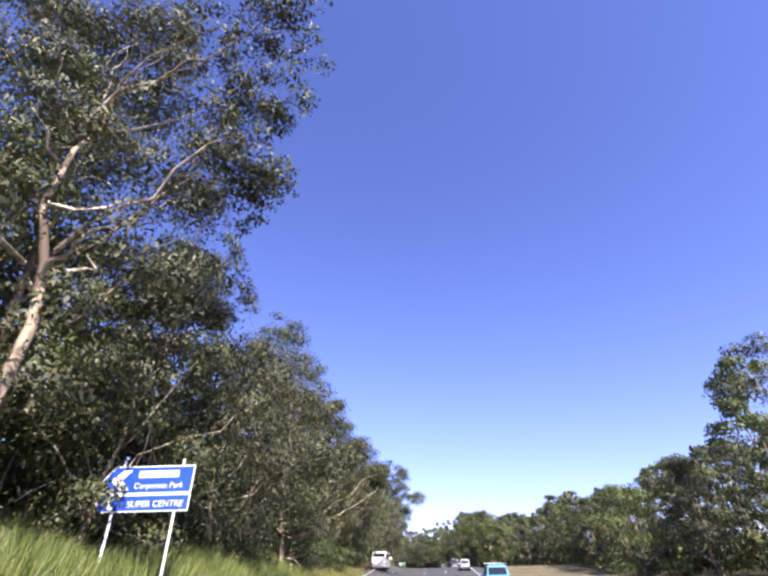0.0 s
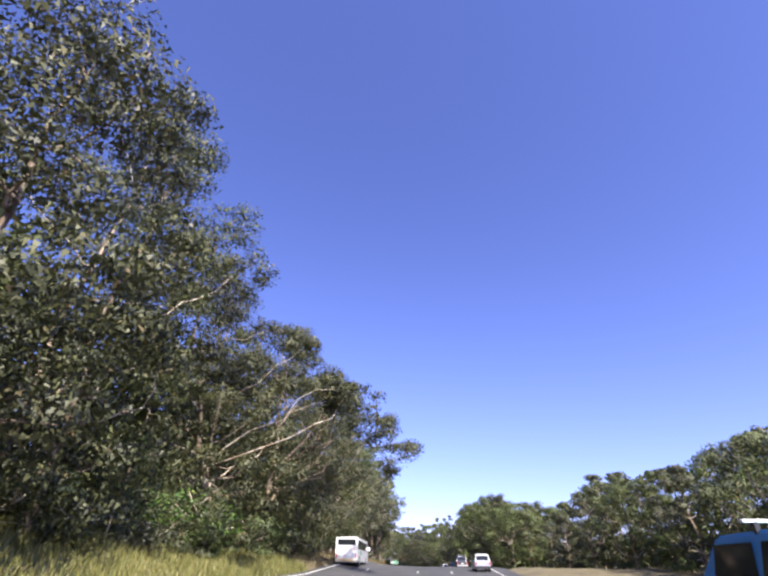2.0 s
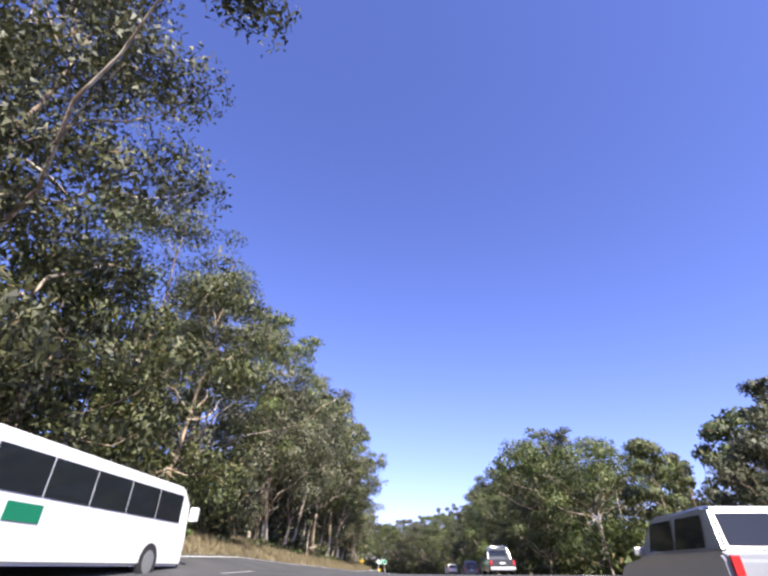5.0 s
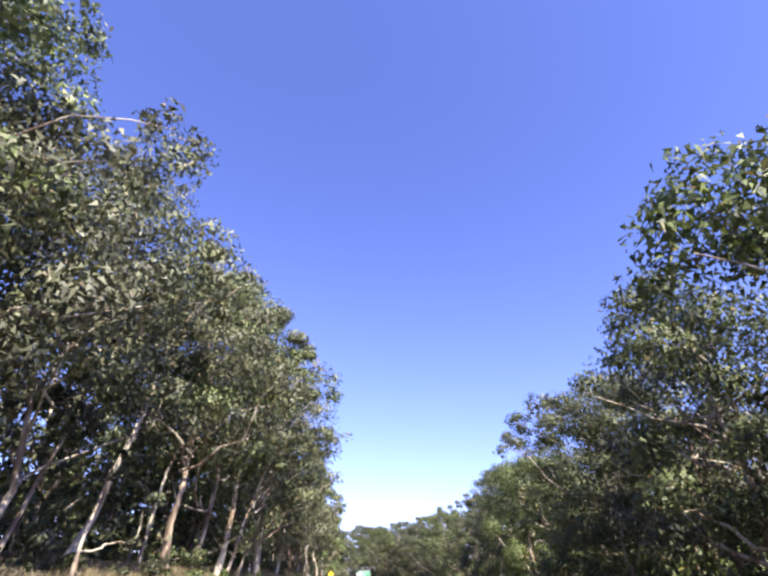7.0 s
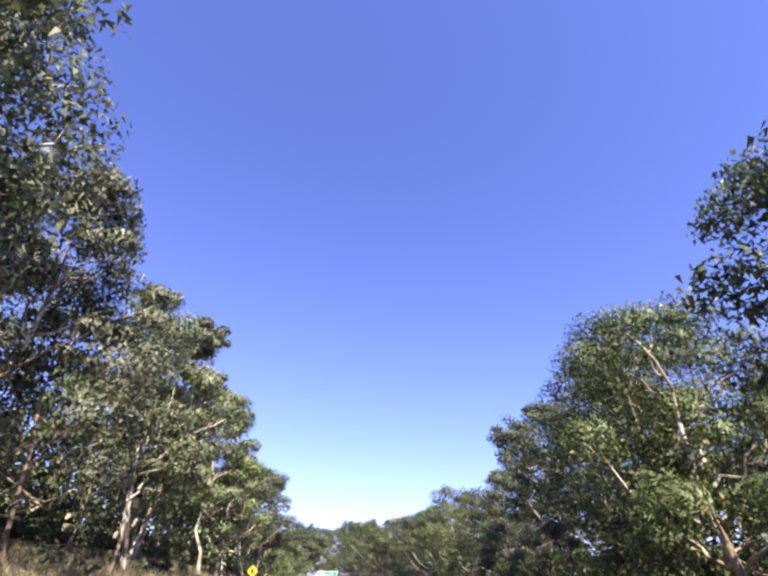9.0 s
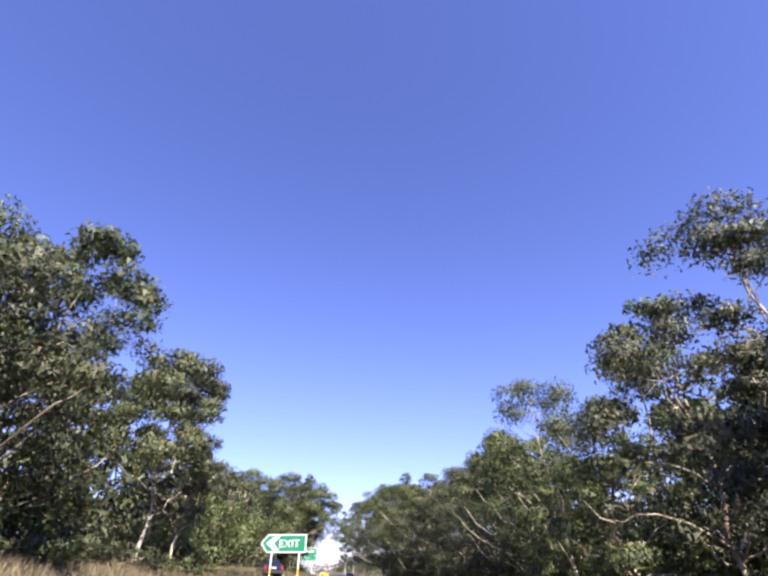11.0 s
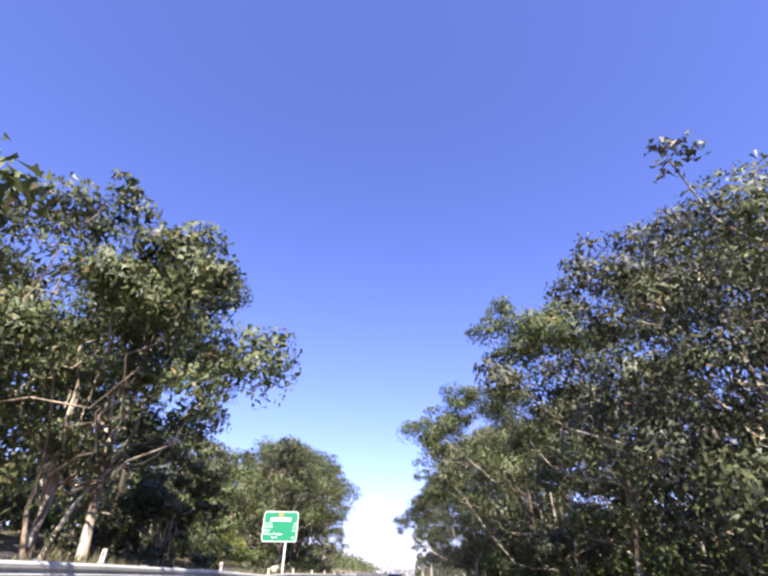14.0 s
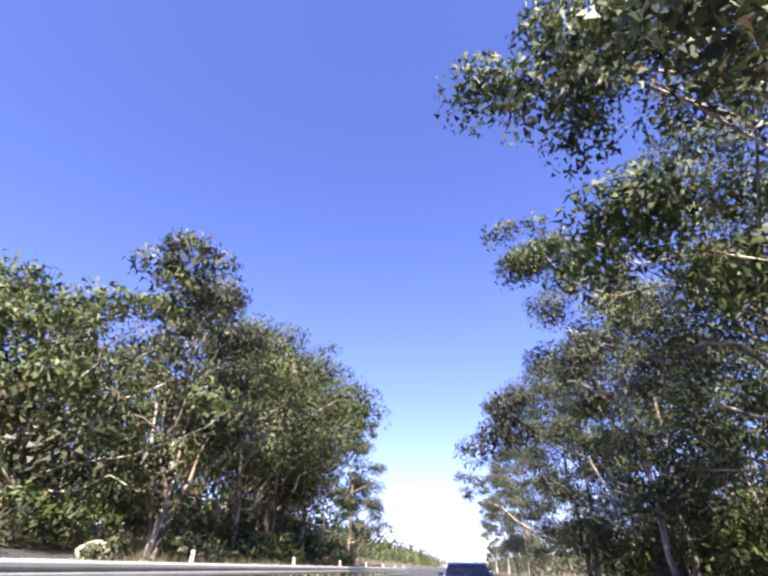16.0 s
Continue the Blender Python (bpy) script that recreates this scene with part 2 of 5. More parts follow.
def crown_shape(no, x, y, h, r, rank, boughs=(), lean=None):
    """Where a eucalypt's foliage sits: tilt, lowest leaves, the clumps' centres and half axes (from the foot), and how many belong to the crown itself."""
    rng = np.random.default_rng(no * 7 + 1)
    if rank == 3:
        low = 0.12
    elif rank == 4:
        low = 0.15
    elif lean:
        low = 0.42
    elif x > road_x(y):
        low = rng.uniform(0.2, 0.34) if 125 < y < 215 else rng.uniform(0.1, 0.26)
    elif y > 235:
        low = rng.uniform(0.28, 0.45)
    elif y > 120:
        low = rng.uniform(0.28, 0.42)
    else:
        low = rng.uniform(0.07, 0.2)
    tilt = np.array(lean) if lean else rng.uniform(-0.09, 0.09, 2)
    full = int(RANKS[rank][0] * 1.6)
    # a crown that is widest above its middle; each clump takes the freest of a few places
    spots, scale = np.zeros((full, 3)), rng.uniform(0.6, 1.3, full)
    for i in range(full):
        u, a, e = rng.random(7), rng.uniform(0, 2 * np.pi, 7), np.sqrt(rng.uniform(0.15, 1, 7))
        p = np.stack([e * np.cos(a), e * np.sin(a), 2.2 * u], 1)
        spots[i] = p[0] if i == 0 else p[np.argmax(np.linalg.norm(p[:, None] - spots[None, :i], axis=2).min(1))]
    m = int(RANKS[rank][0] * min(1.6, max(0.55, r * h / 90)))
    spots, scale = spots[:m], scale[:m]
    u = spots[:, 2] / 2.2
    size = np.clip(r * 0.26, 0.55, 1.8) * scale
    e = np.hypot(spots[:, 0], spots[:, 1])
    reach = np.maximum(r * np.sin(np.pi * (0.10 + 0.83 * u) ** 0.85) ** 0.6 * e - size * 0.55, 0) / np.maximum(e, 1e-6)
    f = low + (1 - low) * u
    cen = np.stack([spots[:, 0] * reach + tilt[0] * h * f, spots[:, 1] * reach + tilt[1] * h * f, f * h - size * 0.4], 1)
    axes = np.stack([size, size, size * rng.uniform(0.62, 0.9, m)], 1)
    for bx, by, bz, br in boughs:
        own = np.random.default_rng([no, abs(int(bx * 10)), abs(int(by * 10)), abs(int(bz * 10))])
        k = 3 + int(br * 2.2)
        d = own.normal(size=(k, 3))
        d *= (own.random((k, 1)) ** 0.4) * br * 0.8 / np.linalg.norm(d, axis=1)[:, None]
        d[:, 2] *= 0.7
        s = br * own.uniform(0.28, 0.48, k)
        cen = np.concatenate([cen, d + (bx, by, bz)])
        axes = np.concatenate([axes, np.stack([s, s, s * 0.8], 1)])
    return tilt, low, cen, axes, m


def gum(x, y, h, r, rank, boughs=(), lean=None):
    """A eucalypt: height h, crown radius r; rank 0 stands at the road, 1 and 2 behind, 3 is a sapling, 4 far back. boughs: leafy limb ends (x, y, z, radius) from the foot."""
    TREE_NO[0] += 1
    no = TREE_NO[0]
    rng = np.random.default_rng(no * 7 + 2)
    name, label, group = "gum_tree", GUM_LABELS[no % len(GUM_LABELS)], "roadside gum trees"
    if rank == 3:
        name, label, group = "gum_sapling", SAPLING_LABELS[no % len(SAPLING_LABELS)], "saplings under the gum trees"
    tree = tagged(new(name), label, "tree", group)
    tree.location = (x, y, float(land(x, y)) - 0.1)
    _, limbs, cnt, ll, lw = RANKS[rank]
    # trees close to the lanes carry finer and more leaves
    fine = float(np.clip(abs(x - road_x(y)) / 16, 0.72, 1)) if rank == 0 else min(1, 0.26 / ll) if abs(x - road_x(y)) < 26 else 1
    cnt, ll, lw = int(cnt / fine ** 1.5), ll * fine, lw * fine
    tilt, low, cen, axes, m = crown_shape(no, x, y, h, r, rank, boughs, lean)
    sides, n = (8, 9) if rank == 0 else (5, 6)
    spine = wiggle(rng, (0, 0, 0), (tilt[0] * h, tilt[1] * h, h * 0.86), n, 0.014 * h)
    thick = (0.04 + 0.009 * h) * rng.uniform(0.6, 1.15) * (0.95 if lean else 1)
    bark = M_BARKS[0 if lean else 1 if y < 118 else no % len(M_BARKS)]
    pale = M_BARKS[0] if no % 4 else bark
    child("trunk", sheet("trunk", tube(spine, np.linspace(thick, thick * 0.18, n) * np.r_[1.35, np.ones(n - 1)], sides), bark), tree)
    ends = [cen[i] * ((1.12, 1.12, 1.0) if k % 2 else (1, 1, 1)) for k, i in enumerate(rng.permutation(m)[:limbs])]
    ends += [np.array(b[:3]) for b in boughs]
    for c in ends:
        s = np.clip((c[2] - 0.75 * np.hypot(c[0], c[1])) / (h * 0.86), 0.18, 0.9)
        j = s * (n - 1)
        p = spine[int(j)] * (1 - j % 1) + spine[min(int(j) + 1, n - 1)] * (j % 1)
        w = thick * (1 - 0.7 * s) * 0.6
        way = wiggle(rng, p, c, 7, 0.10 * np.linalg.norm(c - p) ** 0.7)
        way[:, 2] += np.sin(np.linspace(0, np.pi, 7)) * rng.uniform(-0.1, 0.08) * np.linalg.norm(c - p)
        child("limb", sheet("limb", tube(way, np.linspace(w, 0.02, 7), 5), pale), tree)
    # several slender stems from one foot, bare below the crown
    stems = 0 if rank > 1 or x > road_x(y) or lean else 4 * (no % 2) if y > 250 else no % 2 if 118 < y < 205 else 0
    for c in cen[rng.permutation(m)[:stems]]:
        foot = rng.uniform(-0.25, 0.25, 2) * (1 if y > 250 else 4)
        way = wiggle(rng, (foot[0], foot[1], -0.1), c * (0.85, 0.85, 0.95), 8, 0.012 * h)
        child("stem", sheet("stem", tube(way, np.linspace(0.04 + 0.004 * h, 0.025, 8), 6), M_BARKS[0 if rng.random() < 0.7 else 1]), tree)
    cnt = int(cnt * min(1.5, max(0.35, r * h / 100))) + sum(int(420 * b[3] ** 1.5) for b in boughs if rank < 2)
    # bigger clumps carry more leaves
    big = axes[:, 0] ** 2
    pick = np.repeat(np.arange(len(cen)), np.maximum(1, (40 * big / big.max()).astype(int)))
    cc, aa = cen[pick], axes[pick]
    v = np.concatenate([leaves(rng, cc, aa, cnt, ll, lw), leaves(rng, cc, aa * 0.62, cnt // 6, ll * 1.2, lw * 1.7, 0.5, 0.6)])
    # on the left, sun past y 118 and shade before it are coloured in
    child("crown", soup("crown", v, 3, len(v) // 3, M_SHRUB if rank == 3 and no % 3 == 0 else M_GREYLEAF_LIT if x < 0 and 118 < y < 200 else M_OLIVELEAF_SHADED if x < 0 and y <= 118 else M_LEAF), tree)
    return tree


SAPLING_LABELS = ["young gum sapling in the undergrowth below taller trees",
                  "bushy green sapling crowding the forest edge"]
GUM_LABELS = ["tall gum tree with drooping grey-green leaves beside the road",
              "slender eucalypt with pale peeling bark and open crown",
              "gum tree with dense olive-green foliage on the verge",
              "sunlit eucalypt with bare pale limbs in roadside forest"]

# ---- ground and road ----
ys = np.concatenate([np.arange(-60, 360, 3.0), np.linspace(365, 1400, 40)])
ds = np.concatenate([[-1200, -700, -400, -200, -120, -80], np.arange(-60, 60, 2.0), [70, 100, 200, 400, 700, 1200]])
Y, D = np.meshgrid(ys, ds, indexing="ij")
X = road_x(Y) + D / np.cos(bend(Y))
Z = land(X, Y)
off = np.where((D < np.interp(Y, [195, 210], [-11.5, -13.0])) | (D > 10), 1.0, 0.0)
Z = Z + off * 0.12 * np.sin(X * 0.9 + 1.7 * np.sin(Y * 0.31)) * np.cos(Y * 0.7) - np.where(off > 0, 0, 0.3)
tagged(new("ground", sheet("ground", np.stack([X, Y, Z], -1), M_EARTH)), "dry grassy earth of the roadside and forest floor", "ground", kind="structure")
ry = np.arange(-60, 700, 2.0)
rd = np.array([-12.0, -10.8, -9.5, -8, -6, -4.5, -3.5, -2.5, 0, 3, 6, 9.0])
Y, D = np.meshgrid(ry, rd, indexing="ij")
D = np.where(D < -10, np.maximum(D, np.interp(Y, [195, 210], [-11.0, -12.0])), D)
X = road_x(Y) + D / np.cos(bend(Y))
tagged(new("road", sheet("road", np.stack([X, Y, land(X, Y)], -1), M_ROAD)), "grey asphalt highway with several lanes", "road", kind="structure")

# ---- trees ----
gum(-42.0, 6.7, 20.0, 6.0, 4)
gum(-42.7, 22.8, 20.0, 6.0, 4)
gum(-42.5, 34.8, 20.0, 6.0, 4)
gum(-42.2, 52.2, 18.5, 7.2, 4)
gum(-38.8, 65.0, 12.1, 6.3, 4)
gum(-39.6, 87.3, 12.1, 6.1, 4)
gum(-41.1, 106.3, 18.6, 6.2, 4)
gum(-43.7, 123.2, 16.2, 6.4, 4)
gum(-42.2, 131.8, 11.5, 8.0, 4)
gum(-41.9, 147.3, 21.6, 7.5, 4)
gum(-42.3, 160.5, 11.8, 8.0, 4)
gum(-41.8, 177.7, 16.7, 7.6, 4)
gum(-40.2, 191.8, 16.0, 7.5, 4)
gum(-44.0, 206.6, 19.1, 7.9, 4)
gum(-49.3, 219.2, 22.2, 7.3, 4)
gum(-53.9, 239.3, 20.0, 6.0, 4)
gum(-57.2, 247.4, 18.4, 8.0, 4)
gum(-57.3, 267.9, 14.4, 6.0, 4)
gum(-64.2, 278.2, 18.4, 6.6, 4)
gum(-68.9, 289.6, 17.9, 8.0, 4)
gum(-73.2, 312.7, 18.1, 6.1, 4)
gum(-81.4, 323.7, 16.2, 8.0, 4)
gum(-4.3, 329.4, 24.0, 4.9, 4)
gum(-84.5, 340.8, 13.1, 7.3, 4)
gum(55.2, 59.3, 20.7, 6.0, 4)
gum(66.0, 62.6, 20.7, 6.0, 4)
gum(50.8, 79.5, 27.8, 6.5, 4)
gum(66.7, 83.7, 20.7, 6.0, 4)
gum(66.9, 94.8, 20.7, 6.0, 4)
gum(53.3, 96.2, 18.7, 5.2, 4)
gum(61.5, 109.8, 20.7, 6.0, 4)
gum(49.6, 112.1, 17.7, 6.0, 4)
gum(58.2, 120.6, 20.7, 6.0, 4)
gum(44.0, 123.5, 14.9, 7.5, 4)
gum(37.8, 137.0, 18.1, 4.9, 4)
gum(49.1, 144.7, 19.0, 6.1, 4)
gum(38.1, 152.3, 17.7, 6.0, 4)
gum(35.9, 165.6, 12.8, 5.0, 4)
gum(50.2, 168.3, 19.7, 6.0, 4)
gum(36.0, 184.1, 15.3, 5.9, 4)
gum(49.4, 189.6, 20.7, 6.0, 4)
gum(35.1, 204.5, 17.7, 6.0, 4)
gum(32.7, 215.9, 18.7, 6.0, 4)
gum(47.9, 216.4, 20.0, 6.5, 4)
gum(30.8, 232.9, 20.7, 6.0, 4)
gum(40.6, 238.5, 20.7, 6.0, 4)
gum(27.3, 246.8, 20.7, 6.0, 4)
gum(38.0, 250.0, 20.7, 6.0, 4)
gum(22.7, 260.4, 20.7, 6.0, 4)
gum(34.5, 261.8, 20.7, 6.0, 4)
gum(18.9, 275.2, 20.7, 6.0, 4)
gum(31.9, 275.5, 20.7, 6.0, 4)
gum(13.2, 287.5, 20.7, 6.0, 4)
gum(26.1, 289.7, 20.7, 6.0, 4)
gum(9.0, 299.1, 25.4, 5.5, 4)
gum(17.6, 309.4, 20.7, 6.0, 4)
gum(3.9, 314.5, 26.3, 4.7, 4)
gum(13.3, 325.5, 20.7, 6.0, 4)
gum(8.1, 337.5, 20.7, 6.0, 4)
gum(-34.7, 348.4, 21.5, 5.8, 2)
gum(-43.1, 364.3, 22.0, 7.5, 2)
gum(-47.6, 381.6, 23.2, 5.4, 2)
gum(-52.7, 392.0, 25.4, 7.0, 2)
gum(-59.7, 414.8, 24.0, 7.5, 2)
gum(-65.1, 433.5, 30.0, 8.0, 2)
gum(-75.8, 456.0, 28.7, 3.7, 2)
gum(-82.4, 474.2, 9.0, 2.9, 2)
gum(-90.4, 497.7, 9.0, 2.2, 2)
gum(-15.0, 20.2, 14.6, 6.3, 0, [(7.3, -4.4, 22.5, 2.9), (6.8, -4.9, 16.5, 2.9), (0.9, 1.1, 21.4, 2.9), (6.0, -3.1, 15.6, 1.5)])
gum(-15.6, 24.2, 17.1, 6.4, 0, [(4.1, 0.5, 15.0, 1.4)])
gum(-14.5, 32.4, 14.9, 8.0, 0, [(7.5, -0.8, 6.4, 2.9)])
gum(-13.9, 46.2, 19.8, 6.6, 0, [(4.6, -0.4, 14.7, 2.5)])
gum(-14.7, 51.8, 10.3, 5.6, 0, [(1.5, 8.4, 17.1, 2.5)])
gum(-14.1, 66.3, 13.1, 5.1, 0, [(7.1, 2.6, 11.6, 2.1), (3.6, 2.5, 15.2, 2.1), (6.7, 6.9, 12.4, 1.9), (6.1, 4.2, 11.4, 2.5)])
gum(-19.4, 72.6, 24.2, 7.2, 0, [(4.8, -0.9, 17.4, 1.9)])
gum(-16.3, 79.2, 22.2, 8.0, 0, [(9.4, -2.0, 12.6, 2.9), (10.6, 0.8, 9.9, 2.9), (7.2, 2.7, 11.7, 2.5), (10.2, -0.9, 13.9, 1.0)])
gum(-13.6, 84.8, 8.3, 6.0, 0, [(10.5, -2.0, 8.9, 2.9), (9.2, -0.9, 7.4, 1.9)])
gum(-15.4, 92.3, 13.8, 6.6, 0)
gum(-14.2, 97.7, 22.7, 6.8, 0, [(9.4, -6.3, 13.8, 2.9)])
gum(-16.7, 103.5, 9.9, 6.7, 0)
gum(-15.5, 113.6, 16.0, 6.2, 0)
gum(-17.5, 118.6, 19.6, 8.0, 0)
gum(-15.2, 129.9, 21.9, 5.5, 0, [(3.5, -3.8, 17.2, 1.9)])
gum(-15.2, 137.6, 16.5, 8.0, 0, [(5.6, -0.4, 11.6, 2.5), (6.2, 3.7, 13.1, 1.0), (4.9, -4.0, 13.6, 2.5)])
gum(-15.4, 149.9, 18.8, 8.0, 0, [(6.6, -2.2, 10.3, 2.9)])
gum(-15.3, 154.0, 20.8, 7.7, 0, [(7.1, 0.8, 12.4, 2.1)])
gum(-15.0, 163.6, 16.9, 8.0, 0, [(6.6, -1.7, 10.8, 2.1)])
gum(-14.5, 174.0, 11.3, 5.7, 0)
gum(-14.4, 181.1, 12.8, 4.6, 0)
gum(-15.7, 192.2, 12.9, 4.0, 0)
gum(-16.1, 195.3, 8.9, 3.9, 0)
gum(-18.9, 202.1, 11.5, 4.6, 0)
gum(-18.5, 206.7, 10.0, 4.9, 0)
gum(-23.8, 214.1, 10.4, 5.3, 0)
gum(-23.0, 222.4, 13.6, 4.6, 0)
gum(-22.6, 225.5, 7.9, 2.6, 0, [(-1.0, 0.8, 12.7, 2.9)])
gum(-25.5, 236.2, 5.2, 7.3, 0)
gum(-28.1, 241.6, 8.1, 4.0, 0)
gum(-26.5, 246.3, 5.0, 5.9, 0, [(6.3, 4.7, 4.2, 1.4)])
gum(-28.1, 255.3, 11.2, 4.9, 0, [(5.9, 2.2, 7.1, 1.9), (4.9, 0.9, 7.6, 2.5), (3.6, 0.5, 10.2, 1.0)])
gum(-27.5, 259.3, 10.8, 5.1, 0, [(5.7, -2.1, 6.7, 2.1), (6.5, -0.7, 4.7, 2.5), (1.9, 2.7, 9.4, 2.5)])
gum(-27.0, 260.6, 11.1, 4.1, 0)
gum(-31.0, 268.0, 5.1, 2.8, 0)
gum(-36.9, 276.7, 5.0, 2.3, 0)
gum(-42.1, 281.8, 8.8, 2.8, 0)
gum(-40.1, 287.1, 8.3, 6.6, 0, [(4.6, 0.0, 6.6, 1.5)])
gum(-40.1, 292.4, 12.0, 4.4, 0, [(1.5, -3.2, 10.5, 1.5)])
gum(-43.0, 299.1, 12.8, 8.0, 0)
gum(-45.3, 304.2, 13.7, 8.0, 0)
gum(-47.1, 310.4, 14.6, 6.4, 0)
gum(-52.0, 313.4, 15.8, 7.1, 0)
gum(-52.8, 325.3, 16.4, 3.7, 0)
gum(-55.4, 331.6, 9.4, 5.4, 0)
gum(-21.5, 10.5, 30.0, 6.6, 1)
gum(-20.7, 16.2, 29.7, 7.4, 1, [(7.3, -4.1, 26.3, 2.9)])
gum(-18.3, 18.5, 30.0, 7.5, 1, [(12.8, -4.2, 23.7, 2.1), (9.1, 2.2, 20.5, 1.0)])
gum(-23.6, 33.5, 26.6, 8.0, 1, [(8.9, -5.1, 21.2, 1.9)])
gum(-20.9, 55.4, 30.0, 8.0, 1)
gum(-22.5, 61.2, 30.0, 8.0, 1, [(0.1, -10.2, 29.4, 1.9)])
gum(-22.8, 63.5, 30.0, 7.8, 1, [(6.3, 2.4, 24.9, 2.9), (8.5, 2.3, 21.4, 1.0)])
gum(-22.2, 82.2, 25.7, 8.0, 1)
gum(-19.9, 95.9, 30.0, 6.9, 1, [(4.4, -8.2, 20.8, 2.5)])
gum(-21.3, 114.4, 27.4, 8.0, 1)
gum(-22.7, 128.2, 25.9, 8.0, 1, [(10.0, 0.9, 16.7, 1.9)])
gum(-22.2, 147.7, 30.0, 8.0, 1, [(2.0, -3.9, 28.9, 1.9)])
gum(-21.7, 153.3, 25.7, 6.7, 1)
gum(-20.9, 163.1, 27.5, 6.1, 1)
gum(-23.8, 175.5, 20.3, 8.0, 1)
gum(-22.0, 191.3, 17.9, 6.1, 1)
gum(-26.1, 208.9, 15.5, 6.4, 1)
gum(-34.8, 227.0, 23.5, 8.0, 1)
gum(-34.5, 240.2, 14.6, 4.9, 1, [(-2.8, 7.4, 11.3, 2.5), (4.2, 0.3, 12.6, 1.0)])
gum(-34.2, 249.9, 7.9, 4.9, 1)
gum(-36.1, 257.3, 11.0, 4.7, 1)
gum(-38.0, 266.0, 12.8, 5.0, 1)
gum(-40.0, 277.2, 5.0, 4.6, 1)
gum(-44.8, 287.5, 5.0, 7.9, 1)
gum(-45.3, 290.7, 10.4, 5.7, 1, [(7.4, -1.3, 9.2, 2.5)])
gum(-47.9, 300.1, 13.6, 8.0, 1)
gum(-53.8, 316.5, 6.5, 8.0, 1)
gum(-62.9, 330.0, 19.2, 6.7, 1)
gum(-31.6, 7.1, 27.0, 7.1, 2)
gum(-32.0, 22.2, 27.0, 7.1, 2)
gum(-32.0, 37.4, 27.0, 7.1, 2)
gum(-30.0, 51.1, 24.2, 7.3, 2)
gum(-28.3, 71.0, 30.0, 8.0, 2)
gum(-30.1, 82.3, 18.9, 7.7, 2)
gum(-29.1, 100.1, 29.8, 7.1, 2)
gum(-30.7, 119.2, 27.5, 7.5, 2)
gum(-30.0, 138.3, 27.5, 7.5, 2)
gum(-28.4, 162.8, 14.3, 8.0, 2)
gum(-31.8, 178.3, 25.1, 6.3, 2)
gum(-32.5, 198.9, 26.8, 7.3, 2)
gum(-36.4, 220.8, 24.1, 8.0, 2)
gum(-43.3, 242.7, 18.4, 8.0, 2)
gum(-44.0, 262.9, 12.7, 7.7, 2)
gum(-52.8, 278.4, 15.0, 6.3, 2)
gum(-53.0, 288.6, 12.0, 8.0, 2)
gum(-65.1, 310.7, 13.2, 7.3, 2)
gum(-66.4, 327.8, 16.5, 8.0, 2)
gum(-74.8, 341.8, 23.6, 8.0, 2)
gum(29.4, 59.1, 11.7, 4.6, 0)
gum(25.2, 65.2, 10.2, 6.0, 0)
gum(27.5, 73.0, 10.7, 4.2, 0)
gum(29.0, 80.3, 11.7, 5.5, 0)
gum(27.8, 85.1, 10.7, 4.2, 0)
gum(27.4, 91.9, 10.7, 4.2, 0)
gum(28.0, 99.5, 10.7, 4.2, 0)
gum(25.2, 104.9, 11.0, 5.1, 0)
gum(22.6, 111.9, 10.5, 3.4, 0)
gum(20.8, 118.9, 7.6, 4.1, 0)
gum(16.2, 121.7, 8.5, 2.9, 0)
gum(14.5, 131.4, 10.9, 7.5, 0, [(-7.8, -0.5, 8.0, 2.1), (-5.9, -0.8, 9.2, 2.9), (-4.3, 0.2, 11.4, 1.4)])
gum(11.2, 140.1, 13.0, 4.9, 0)
gum(12.8, 146.1, 12.8, 5.5, 0)
gum(11.7, 154.2, 13.2, 5.9, 0, [(-5.6, 0.6, 9.5, 1.5), (-3.6, 4.3, 10.9, 1.9), (-6.5, -0.7, 9.5, 1.4)])
gum(11.6, 155.3, 11.4, 5.2, 0, [(-4.8, 2.4, 12.2, 1.4)])
gum(11.0, 165.5, 10.5, 5.1, 0, [(-1.0, 3.2, 10.5, 2.1), (-1.3, -7.6, 10.8, 1.9)])
gum(11.5, 165.0, 10.9, 4.1, 0)
gum(10.4, 177.6, 13.2, 4.9, 0)
gum(11.0, 183.4, 13.7, 8.0, 0, [(-4.1, 9.9, 11.7, 1.9)])
gum(10.9, 187.7, 14.8, 5.2, 0)
gum(8.6, 197.4, 14.8, 4.2, 0, [(-2.7, -3.3, 11.2, 1.9)])
gum(7.8, 203.6, 11.7, 4.6, 0)
gum(7.1, 209.9, 11.3, 3.5, 0)
gum(7.4, 218.5, 11.9, 5.7, 0)
gum(4.4, 222.9, 10.7, 4.2, 0)
gum(3.2, 230.4, 14.6, 5.6, 0, [(-3.5, -5.7, 7.1, 2.5), (-4.8, -1.7, 8.2, 1.4)])
gum(3.0, 232.2, 8.2, 3.6, 0, [(-2.5, 2.0, 8.5, 1.4)])
gum(1.9, 243.7, 13.2, 4.6, 0, [(-8.1, 1.2, 8.6, 1.0), (-7.5, 0.2, 8.1, 1.4), (-5.3, 1.0, 9.3, 2.5)])
gum(0.5, 247.9, 14.8, 5.7, 0, [(-2.6, 2.0, 12.3, 2.1), (-0.5, -3.4, 12.7, 1.9)])
